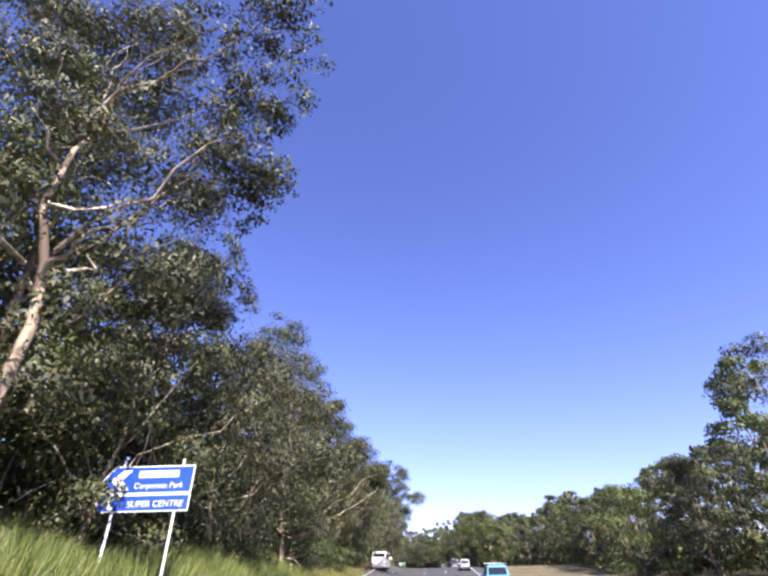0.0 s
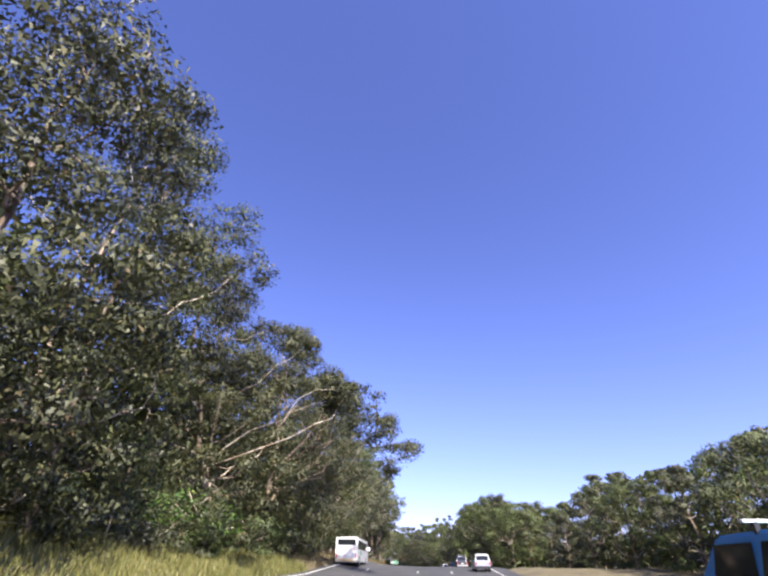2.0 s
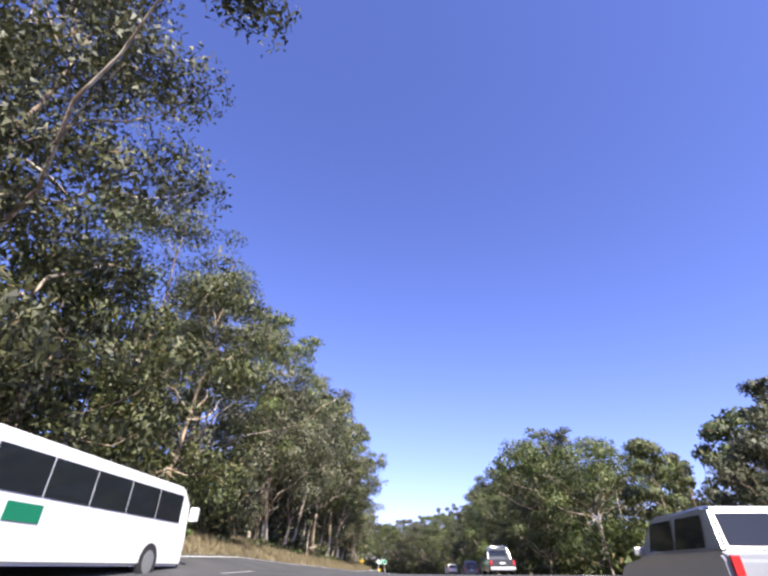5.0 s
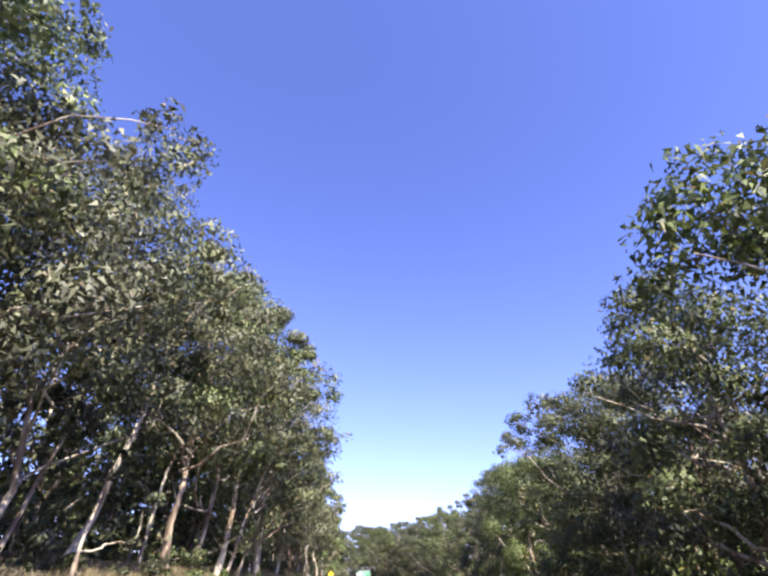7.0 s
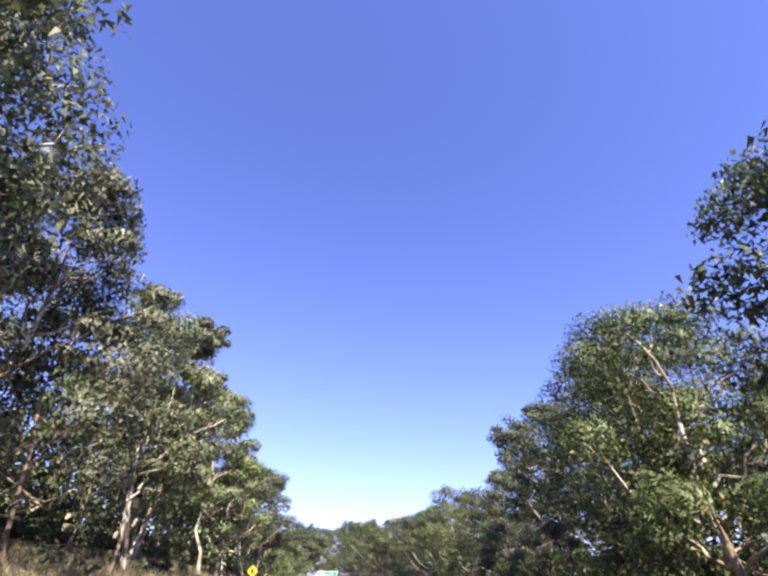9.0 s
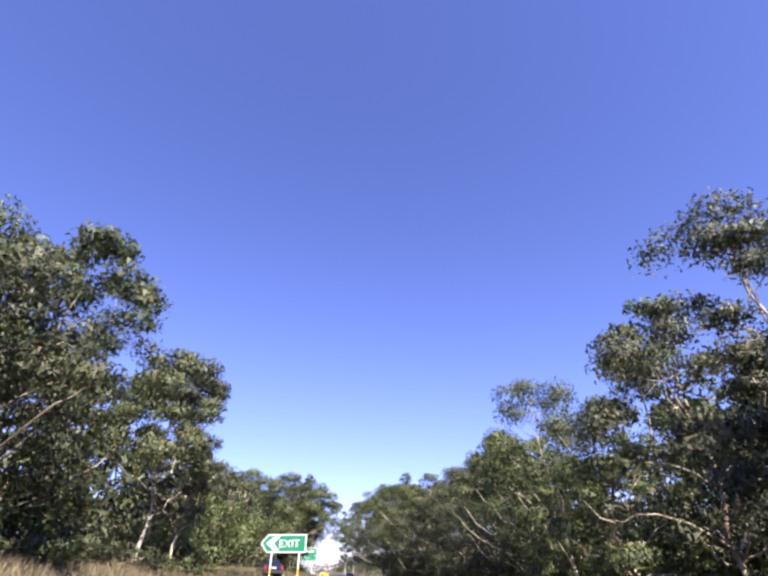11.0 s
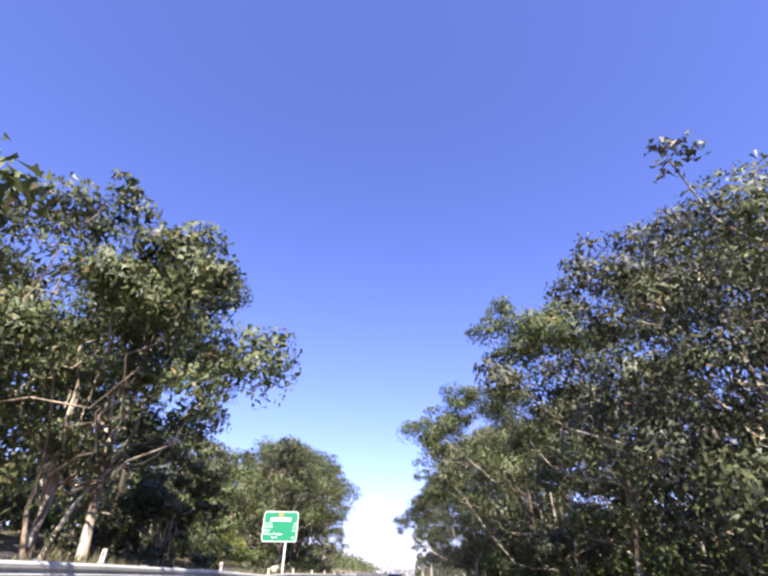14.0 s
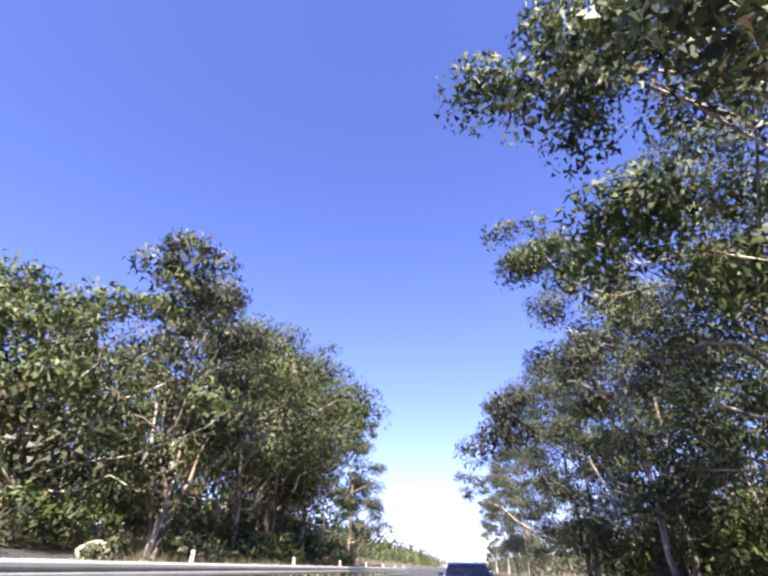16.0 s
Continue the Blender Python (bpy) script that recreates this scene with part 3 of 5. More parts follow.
gum(-1.3, 254.1, 8.9, 5.3, 0, [(0.5, -1.8, 12.0, 2.9)])
gum(-5.6, 262.6, 11.9, 6.3, 0)
gum(-5.7, 267.1, 15.2, 6.7, 0, [(-7.5, -1.5, 7.3, 2.1), (-4.2, -3.2, 10.8, 1.5), (-6.3, 2.7, 8.2, 2.5), (-2.7, -8.6, 10.4, 1.0), (-3.5, -3.4, 9.3, 2.5)])
gum(-10.5, 275.3, 15.7, 4.0, 0, [(-1.2, -4.9, 11.0, 2.9), (-3.8, -2.5, 12.7, 2.5), (-3.5, -0.2, 8.1, 1.4), (-3.6, -2.0, 14.9, 1.4)])
gum(-12.6, 281.9, 12.6, 3.5, 0)
gum(-13.7, 289.3, 12.6, 6.6, 0, [(-8.1, -3.3, 8.5, 2.9)])
gum(-15.4, 291.9, 16.2, 6.0, 0, [(-7.5, -4.0, 11.8, 2.9), (-5.4, -3.0, 14.7, 2.9), (-6.3, -2.8, 6.9, 2.5), (-7.4, -4.0, 12.5, 2.5)])
gum(-17.8, 298.2, 18.0, 5.9, 0, [(-7.4, 0.4, 14.3, 2.9), (-7.8, 0.7, 15.3, 2.5), (-0.6, -8.9, 15.4, 1.9)])
gum(-22.9, 306.2, 18.7, 4.9, 0, [(-6.7, -2.5, 7.8, 2.9)])
gum(-22.4, 314.0, 19.0, 6.5, 0)
gum(-24.7, 323.6, 19.8, 8.0, 0)
gum(-29.1, 327.1, 20.0, 5.2, 0, [(-9.1, -4.0, 8.0, 2.1), (-6.0, -2.9, 15.2, 1.9)])
gum(-30.5, 332.5, 21.2, 7.7, 0)
gum(36.0, 48.8, 21.4, 7.2, 1)
gum(34.3, 58.1, 13.9, 6.4, 1)
gum(34.5, 65.8, 11.5, 6.8, 1)
gum(34.2, 82.4, 12.7, 5.0, 1)
gum(34.1, 92.3, 12.2, 7.7, 1)
gum(34.3, 98.9, 11.6, 6.1, 1)
gum(32.6, 105.3, 11.7, 4.6, 1)
gum(27.9, 114.3, 11.7, 4.6, 1)
gum(25.6, 122.8, 10.7, 4.2, 1)
gum(24.1, 129.2, 9.0, 4.0, 1)
gum(17.7, 137.0, 12.1, 5.2, 1, [(-4.3, -1.2, 11.9, 2.5)])
gum(14.7, 144.0, 12.9, 7.5, 1)
gum(17.4, 158.8, 15.5, 8.0, 1, [(-6.4, 2.2, 13.5, 2.5), (-7.7, -3.6, 12.1, 2.5)])
gum(17.8, 176.2, 13.8, 6.6, 1)
gum(15.1, 187.2, 17.0, 6.5, 1)
gum(17.5, 198.9, 18.4, 7.9, 1)
gum(14.9, 220.0, 21.3, 7.6, 1)
gum(9.6, 230.2, 15.7, 5.6, 1)
gum(7.1, 243.5, 15.6, 7.5, 1)
gum(2.7, 259.8, 12.3, 6.9, 1)
gum(-3.8, 274.7, 16.5, 7.5, 1, [(-7.4, -4.6, 12.8, 1.4)])
gum(-5.8, 281.3, 17.6, 7.2, 1)
gum(-8.3, 297.8, 17.0, 8.0, 1)
gum(-15.1, 307.8, 17.7, 7.1, 1)
gum(-19.0, 321.3, 18.0, 7.5, 1)
gum(42.1, 61.9, 27.9, 6.2, 2)
gum(41.4, 81.6, 15.4, 6.2, 2)
gum(42.0, 89.5, 15.7, 6.3, 2)
gum(44.2, 100.0, 14.4, 6.3, 2)
gum(34.6, 120.4, 13.2, 7.7, 2)
gum(30.5, 133.1, 14.7, 6.2, 2)
gum(26.1, 142.0, 10.7, 4.2, 2)
gum(26.0, 151.7, 12.6, 5.2, 2)
gum(25.9, 167.7, 15.2, 6.2, 2)
gum(25.9, 179.3, 16.9, 6.0, 2)
gum(24.8, 190.4, 15.7, 6.3, 2)
gum(22.1, 207.1, 18.7, 7.5, 2)
gum(20.1, 219.7, 20.7, 7.5, 2)
gum(16.7, 238.3, 23.5, 8.0, 2)
gum(9.7, 263.0, 18.7, 7.5, 2)
gum(4.9, 279.3, 20.0, 7.0, 2)
gum(-1.8, 300.4, 20.8, 7.8, 2)
gum(-9.1, 319.7, 21.3, 8.0, 2)
gum(-15.2, 343.5, 23.6, 7.5, 2)
gum(-27.3, 15.6, 13.0, 3.5, 3)
gum(-18.1, 19.0, 9.0, 3.0, 3)
gum(-26.9, 22.2, 13.0, 3.5, 3)
gum(-27.7, 27.0, 13.0, 3.5, 3)
gum(-19.2, 28.4, 9.0, 3.0, 3)
gum(-26.9, 32.0, 13.0, 3.5, 3)
gum(-16.4, 33.8, 6.0, 6.6, 3)
gum(-19.4, 36.7, 9.1, 3.7, 3)
gum(-26.9, 39.9, 13.0, 3.5, 3)
gum(-18.8, 38.6, 7.3, 7.6, 3)
gum(-28.2, 41.9, 10.9, 8.0, 3)
gum(-19.0, 49.2, 8.3, 4.6, 3)
gum(-28.2, 48.9, 12.8, 2.9, 3)
gum(-19.6, 54.7, 5.0, 5.1, 3)
gum(-25.5, 57.2, 13.0, 3.5, 3)
gum(-18.2, 54.4, 5.0, 7.9, 3)
gum(-18.1, 61.9, 9.0, 3.0, 3)
gum(-16.2, 66.1, 5.0, 6.9, 3)
gum(-28.7, 70.5, 9.4, 8.0, 3)
gum(-18.1, 76.1, 7.8, 2.9, 3)
gum(-27.6, 79.3, 13.0, 3.5, 3)
gum(-21.3, 81.9, 5.0, 7.1, 3)
gum(-16.2, 86.3, 7.3, 6.5, 3)
gum(-25.7, 85.3, 15.5, 4.0, 1)
gum(-19.1, 92.6, 6.9, 3.1, 3)
gum(-25.6, 93.0, 13.0, 3.5, 3)
gum(-18.4, 97.2, 9.0, 3.0, 3)
gum(-25.5, 97.9, 13.0, 3.5, 3)
gum(-17.9, 103.5, 9.0, 3.0, 3)
gum(-25.8, 104.4, 13.0, 3.5, 3)
gum(-17.6, 107.2, 9.0, 3.0, 3)
gum(-25.9, 111.1, 13.0, 3.5, 3)
gum(-18.2, 113.6, 9.0, 3.0, 3)
gum(-18.8, 117.9, 9.0, 3.0, 3)
gum(-25.7, 118.5, 13.0, 3.5, 3)
gum(-18.3, 124.0, 9.0, 3.0, 3)
gum(-17.3, 132.0, 14.7, 6.4, 1)
gum(-25.9, 127.5, 13.0, 3.5, 3)
gum(-18.6, 132.4, 5.4, 2.2, 3)
gum(-26.9, 133.2, 7.8, 2.6, 3)
gum(-16.9, 141.1, 5.0, 2.6, 3)
gum(-21.2, 143.9, 5.2, 6.7, 3)
gum(-13.7, 140.3, 5.0, 2.5, 3)
gum(-24.0, 146.7, 6.7, 3.3, 3)
gum(-16.8, 148.8, 6.0, 2.4, 3)
gum(-25.5, 150.9, 6.0, 3.3, 3)
gum(-17.8, 153.8, 5.6, 6.7, 3)
gum(-26.4, 160.6, 7.0, 3.0, 3)
gum(-18.1, 160.0, 5.0, 4.3, 3)
gum(-26.1, 164.9, 6.6, 2.8, 3)
gum(-20.1, 164.4, 5.0, 2.8, 3)
gum(-17.2, 169.3, 6.0, 5.8, 3)
gum(-28.4, 173.4, 6.8, 2.7, 3)
gum(-21.5, 174.1, 6.9, 2.0, 3)
gum(-25.9, 183.7, 5.0, 8.0, 3)
gum(-19.0, 182.8, 5.0, 2.0, 3)
gum(-19.5, 190.2, 5.4, 2.0, 3)
gum(-29.4, 185.8, 5.6, 2.6, 3)
gum(-18.9, 191.2, 5.2, 7.4, 3)
gum(-21.4, 196.9, 5.1, 3.4, 3)
gum(-29.3, 197.9, 6.5, 2.9, 3)
gum(-21.7, 202.9, 5.4, 2.2, 3)
gum(-23.6, 206.5, 5.4, 2.2, 3)
gum(-32.2, 205.5, 9.0, 3.0, 3)
gum(-34.5, 214.6, 10.5, 6.4, 3)
gum(-24.2, 213.0, 9.0, 3.0, 3)
gum(-26.1, 217.5, 9.0, 3.0, 3)
gum(-34.6, 219.4, 13.0, 3.5, 3)
gum(-25.7, 222.6, 9.0, 3.0, 3)
gum(-34.8, 225.4, 13.0, 3.5, 3)
gum(-26.8, 229.0, 9.0, 3.0, 3)
gum(-36.6, 230.4, 13.0, 3.5, 3)
gum(-38.2, 235.5, 13.0, 3.5, 3)
gum(-28.7, 238.0, 9.7, 3.0, 3)
gum(-39.9, 241.2, 13.0, 3.5, 3)
gum(-28.5, 243.2, 9.0, 4.0, 3)
gum(-38.5, 244.9, 8.4, 6.5, 3)
gum(-31.2, 248.8, 9.6, 2.7, 3)
gum(-32.2, 254.6, 11.2, 2.9, 3)
gum(-38.0, 253.3, 6.7, 6.7, 3)
gum(-28.7, 256.6, 9.6, 6.7, 3)
gum(-40.6, 261.7, 10.0, 6.8, 3)
gum(-1.0, 262.4, 8.7, 3.0, 3)
gum(-31.7, 261.7, 5.3, 5.0, 3)
gum(-40.5, 265.6, 12.5, 4.4, 3)
gum(-34.1, 267.5, 9.0, 3.0, 3)
gum(-37.6, 273.2, 8.1, 4.9, 3)
gum(-6.4, 273.2, 8.7, 3.0, 3)
gum(-45.6, 274.6, 6.6, 8.0, 3)
gum(-6.5, 277.8, 8.7, 3.0, 3)
gum(-38.9, 277.0, 8.7, 3.2, 3)
gum(-48.4, 283.1, 12.5, 3.9, 3)
gum(-43.1, 285.9, 9.1, 2.4, 3)
gum(-1.1, 285.7, 11.7, 3.5, 3)
gum(-10.8, 286.0, 10.6, 3.5, 3)
gum(-40.8, 288.9, 7.6, 3.1, 3)
gum(-50.8, 294.2, 5.0, 8.0, 3)
gum(-12.8, 293.5, 8.7, 3.0, 3)
gum(-5.1, 294.0, 11.7, 3.5, 3)
gum(-55.7, 298.9, 13.4, 4.8, 3)
gum(-46.1, 297.7, 8.0, 7.7, 3)
gum(-17.0, 301.7, 8.7, 3.0, 3)
gum(-7.5, 301.7, 11.7, 3.5, 3)
gum(-55.8, 304.3, 13.0, 3.5, 3)
gum(-19.3, 308.4, 8.0, 3.0, 3)
gum(-57.9, 308.9, 13.0, 3.5, 3)
gum(-49.4, 308.9, 10.4, 3.4, 3)
gum(-10.0, 309.2, 11.7, 3.5, 3)
gum(-51.2, 312.5, 9.0, 3.0, 3)
gum(-19.0, 313.2, 8.0, 3.0, 3)
gum(-58.5, 313.9, 13.0, 3.5, 3)
gum(-12.2, 314.6, 11.7, 3.5, 3)
gum(-53.1, 314.7, 8.9, 3.2, 3)
gum(-22.5, 316.9, 8.0, 3.0, 3)
gum(-62.3, 320.1, 13.0, 3.5, 3)
gum(-15.2, 320.9, 11.7, 3.5, 3)
gum(-23.2, 321.9, 8.0, 3.0, 3)
gum(-54.8, 324.4, 11.0, 3.6, 3)
gum(-54.9, 325.9, 9.7, 4.4, 3)
gum(-15.9, 327.6, 11.7, 3.5, 3)
gum(-24.2, 327.9, 8.0, 3.0, 3)
gum(-64.2, 328.1, 13.0, 3.5, 3)
gum(-28.0, 331.2, 8.0, 3.0, 3)
gum(-56.7, 333.0, 9.0, 3.0, 3)
gum(-66.0, 333.1, 13.0, 3.5, 3)
gum(-17.9, 333.7, 11.7, 3.5, 3)
gum(30.8, 60.8, 8.7, 3.0, 3)
gum(38.5, 63.9, 11.7, 3.5, 3)
gum(32.1, 68.4, 8.7, 3.0, 3)
gum(40.5, 69.9, 11.7, 3.5, 3)
gum(31.7, 72.3, 8.7, 3.0, 3)
gum(39.2, 75.6, 11.7, 3.5, 3)
gum(30.6, 76.2, 8.7, 3.0, 3)
gum(30.1, 82.3, 8.7, 3.0, 3)
gum(39.6, 85.7, 11.7, 3.5, 3)
gum(38.9, 90.8, 11.7, 3.5, 3)
gum(32.0, 92.3, 8.7, 3.0, 3)
gum(30.4, 96.9, 8.7, 3.0, 3)
gum(39.1, 99.7, 11.7, 3.5, 3)
gum(27.7, 103.5, 12.6, 3.1, 3)
gum(37.2, 105.7, 11.7, 3.5, 3)
gum(28.1, 106.9, 8.7, 3.0, 3)
gum(25.8, 110.6, 8.7, 3.0, 3)
gum(33.7, 116.7, 13.2, 3.2, 3)
gum(24.9, 117.2, 8.0, 3.4, 3)
gum(21.5, 120.4, 10.4, 2.6, 3)
gum(28.3, 121.4, 13.7, 3.2, 3)
gum(20.3, 126.8, 7.7, 2.9, 3)
gum(30.3, 130.6, 15.5, 4.1, 1)
gum(14.8, 132.6, 8.5, 3.4, 3)
gum(22.4, 139.1, 10.7, 3.5, 3)
gum(14.7, 140.6, 8.7, 3.0, 3)
gum(22.7, 146.2, 11.7, 3.5, 3)
gum(14.5, 146.6, 8.7, 3.0, 3)
gum(15.4, 152.7, 8.7, 3.0, 3)
gum(23.4, 153.4, 13.8, 4.0, 3)
gum(15.2, 158.4, 8.7, 3.0, 3)
gum(21.5, 159.7, 11.7, 3.5, 3)
gum(15.5, 163.0, 8.7, 3.0, 3)
gum(14.0, 166.7, 8.7, 3.0, 3)
gum(21.2, 169.6, 11.7, 3.5, 3)
gum(14.1, 170.6, 8.7, 3.0, 3)
gum(13.3, 175.7, 8.7, 3.0, 3)
gum(21.6, 176.1, 11.7, 3.5, 3)
gum(22.1, 180.9, 11.7, 3.5, 3)
gum(13.4, 181.7, 8.7, 3.0, 3)
gum(13.1, 187.8, 8.7, 3.0, 3)
gum(20.5, 188.9, 11.7, 3.5, 3)
gum(11.6, 192.6, 8.7, 3.0, 3)
gum(19.9, 194.7, 11.7, 3.5, 3)
gum(12.8, 197.7, 8.7, 3.0, 3)
gum(19.6, 201.5, 11.7, 3.5, 3)
gum(18.5, 205.9, 11.7, 3.5, 3)
gum(10.1, 207.4, 8.7, 3.0, 3)
gum(18.0, 211.9, 11.7, 3.5, 3)
gum(11.4, 212.9, 8.7, 3.0, 3)
gum(9.7, 217.9, 8.7, 3.0, 3)
gum(16.5, 219.1, 11.7, 3.5, 3)
gum(9.7, 222.9, 8.7, 3.0, 3)
gum(16.3, 224.1, 11.7, 3.5, 3)
gum(7.2, 228.4, 8.7, 3.0, 3)
gum(15.6, 231.7, 11.7, 3.5, 3)
gum(5.8, 232.4, 8.7, 3.0, 3)
gum(13.4, 236.3, 11.7, 3.5, 3)
gum(4.5, 238.2, 8.7, 3.0, 3)
gum(3.4, 246.2, 8.7, 3.0, 3)
gum(9.9, 249.7, 11.7, 3.5, 3)
gum(2.5, 251.6, 8.7, 3.0, 3)
gum(1.1, 257.1, 8.7, 3.0, 3)
gum(8.7, 258.1, 11.7, 3.5, 3)
gum(5.6, 265.9, 11.7, 3.5, 3)
gum(3.3, 273.3, 11.7, 3.5, 3)
gum(-13.8, 12.6, 30.0, 8.0, 0, [(6.5, 0.0, 16.4, 1.7), (4.0, 0.0, 22.9, 1.8), (6.5, 0.0, 22.2, 1.6), (4.9, -0.6, 24.9, 1.7), (8.4, -2.0, 23.6, 2.5)])
gum(-16.0, 130.3, 14.0, 8.0, 0, [(6.8, 2.0, 14.2, 1.5)])
gum(-17.0, 143.6, 18.6, 3.3, 0, lean=(0.16, 0.1))
gum(-14.3, 155.0, 16.9, 2.7, 0, lean=(0.24, 0.12))
gum(-14.8, 160.9, 10.0, 6.5, 0, lean=(0.2, 0.02))
gum(-15.3, 156.2, 22.7, 3.7, 0, [(3.6, 0.5, 16.5, 2.5)], (0.05, 0.16))
gum(-15.5, 182.7, 10.7, 3.6, 0, lean=(0.14, 0.08))
gum(-17.5, 185.6, 16.0, 2.1, 0, [(1.9, -1.3, 13.0, 1.9)], (0.1, 0.12))
gum(-15.6, 171.4, 14.4, 4.2, 0, lean=(0.12, -0.04))
gum(-15.4, 139.0, 12.3, 2.6, 0, lean=(0.02, 0.14))

# ---- forest that closes the view behind the trees ----
def thicket(name, y0, y1, d0, d1, tall, count, seed, label, size=0.95):
    rng = np.random.default_rng(seed)
    y, d = rng.uniform(y0, y1, count), rng.uniform(d0, d1, count)
    x = road_x(y) + d / np.cos(bend(y))
    top = tall * (0.72 + 0.28 * np.sin(x * 0.21 + 1.3 * np.sin(y * 0.17)) * np.cos(y * 0.23 + d))
    at = np.stack([x, y, land(x, y) + top * rng.random(count) ** 0.8], 1)
    v = leaves(rng, at, np.full((count, 3), 0.6), count, size, size * 0.6, 0.4)
    return tagged(new(name, soup(name, v, 3, count, M_LEAF)), label, "forest", kind="stuff")


thicket("undergrowth", -10, 345, -44, -34, 6.5, 20800, 31, "dense dark-green undergrowth deep in the forest")
thicket("undergrowth", 20, 345, 33, 48, 5.5, 20800, 32, "dense dark-green undergrowth deep in the forest")
thicket("undergrowth", -10, 345, -28, -18, 8.0, 34000, 36, "tangled undergrowth behind the gum trunks", 0.6)
thicket("undergrowth", 128, 345, 14, 23, 5.0, 24000, 37, "tangled undergrowth behind the gum trunks", 0.6)
thicket("undergrowth", 240, 345, 19, 32, 8.0, 14000, 38, "dense forest behind the roadside gum trunks", 0.8)
thicket("undergrowth", 0, 122, -31, -21, 19.0, 15000, 39, "dark forest interior behind the roadside gum trees", 1.0)
thicket("far_forest", 345, 620, -60, -14, 7.0, 14400, 33, "far bushland beside the road")
thicket("far_forest", 345, 620, 14, 60, 7.5, 14400, 34, "far bushland beside the road")
thicket("far_forest", 620, 700, -160, 160, 8.0, 14400, 35, "far bushland across the end of the road")


# ---- shrubs and grass ----
def shrub(x, y, h, mat, label, seed, wide=1.0):
    rng = np.random.default_rng(seed)
    k = rng.integers(5, 9)
    d = rng.normal(size=(k, 3)) * (0.45 * h * wide, 0.45 * h * wide, 0.16 * h)
    s = h * rng.uniform(0.26, 0.42, k)
    d[:, 2] = np.abs(d[:, 2]) + s * 0.7
    ob = tagged(new("shrub"), label, "shrub", "roadside shrubs")
    ob.location = (x, y, float(land(x, y)) - 0.05)
    for i in range(3):
        child("stem", sheet("stem", tube(wiggle(rng, (0, 0, 0), d[i], 5, 0.03), np.linspace(0.03, 0.008, 5), 4), M_BARKS[1]), ob)
    v = leaves(rng, d, np.stack([s, s, s * 0.85], 1), int(620 * min(4.5, max(0.6, h / 1.8))), 0.22, 0.10, 0.1)
    child("foliage", soup("foliage", v, 3, len(v) // 3, mat), ob)
    return ob


def tree_line(y):
    return float(np.interp(y, [0, 200, 215, 240, 260, 330, 420], [-15.5, -15.5, -17, -17, -12, -10.5, -10]))


SHRUB_LABELS = ["low green shrub at the forest edge above dry grass",
                "straggly olive bush between gum trunks",
                "dense dark-green bush on the grassy bank"]
rng = np.random.default_rng(11)
for i, y in enumerate(np.arange(22, 330, 2.3)):
    for k, (d, h) in enumerate(((rng.uniform(0.2, 2.2), rng.uniform(0.7, 1.9)), (rng.uniform(-4.5, -0.5), rng.uniform(1.5, 3.6)))):
        if k == 0 and (192 < y < 207 or y > 235 and i % 2):
            continue
        if 118 < y < 200:
            h *= 0.5
        x, yy, _ = beside(y + rng.uniform(-1, 1), tree_line(y) + d)
        shrub(x, yy, h, M_SHRUB if (i + k) % 4 else M_LEAF, SHRUB_LABELS[(i + k) % 3], 500 + 2 * i + k)
for i, y in enumerate(np.arange(26, 124, 3.4)):
    x, yy, _ = beside(y, -14.9 + rng.uniform(-1.2, 1.0))
    shrub(x, yy, rng.uniform(2.6, 4.6), M_SHRUB if i % 2 else M_LEAF, "tall leafy bush filling the forest edge under gums", 1700 + i, 0.8)
for i, y in enumerate(np.arange(66, 330, 4.0)):
    d = float(np.interp(y, [0, 100, 125, 140, 400], [30, 28, 18, 11.5, 11.5])) + rng.uniform(-1.5, 3)
    x, yy, _ = beside(y, d)
    shrub(x, yy, rng.uniform(1.0, 2.6), M_SHRUB if i % 3 else M_LEAF, SHRUB_LABELS[i % 3], 900 + i)
for d, y, h in ((-14.6, 279.4, 3.4), (-15.6, 280.8, 3.1), (-14.2, 281.6, 2.6)):
    x, yy, _ = beside(y, d)
    shrub(x, yy, h, M_WATTLE, "yellow-green wattle bush beside the guard rail", 1300 + int(y))

for x, y, h in ((-13.6, 62.0, 5.2), (-14.2, 65.0, 4.4), (-15.0, 59.5, 4.0)):
    shrub(x, y, h, M_BUSH, "large bright green bush at the forest edge", 1500 + int(y))


def grass(name, y0, y1, d0, d1, count, tall, seed, mat, label):
    rng = np.random.default_rng(seed)
    y, d = rng.uniform(y0, y1, count), d0 + (d1 - d0) * rng.random(count)
    d = np.where(y > 235, d + 4.0, d)
    x = road_x(y) + d / np.cos(bend(y))
    at = np.stack([x, y, land(x, y) - 0.03], 1)
    patch = 0.55 + 0.45 * np.sin(x * 0.8 + 2 * np.sin(y * 0.35)) * np.cos(y * 0.45)
    h = tall * (0.35 + 0.9 * patch[:, None]) * rng.uniform(0.5, 1.3, (count, 1))
    way = rng.normal(size=(count, 3)) * 0.33
    way[:, 2] = 1
    a = rng.uniform(0, np.pi, count)
    side = np.stack([np.cos(a), np.sin(a), 0 * a], 1) * 0.022
    top = at + way * h
    v = np.stack([at - side * 1.3, at + side * 1.3, top], 1).reshape(-1, 3)
    return tagged(new(name, soup(name, v, 3, count, mat)), label, "grass", kind="stuff")


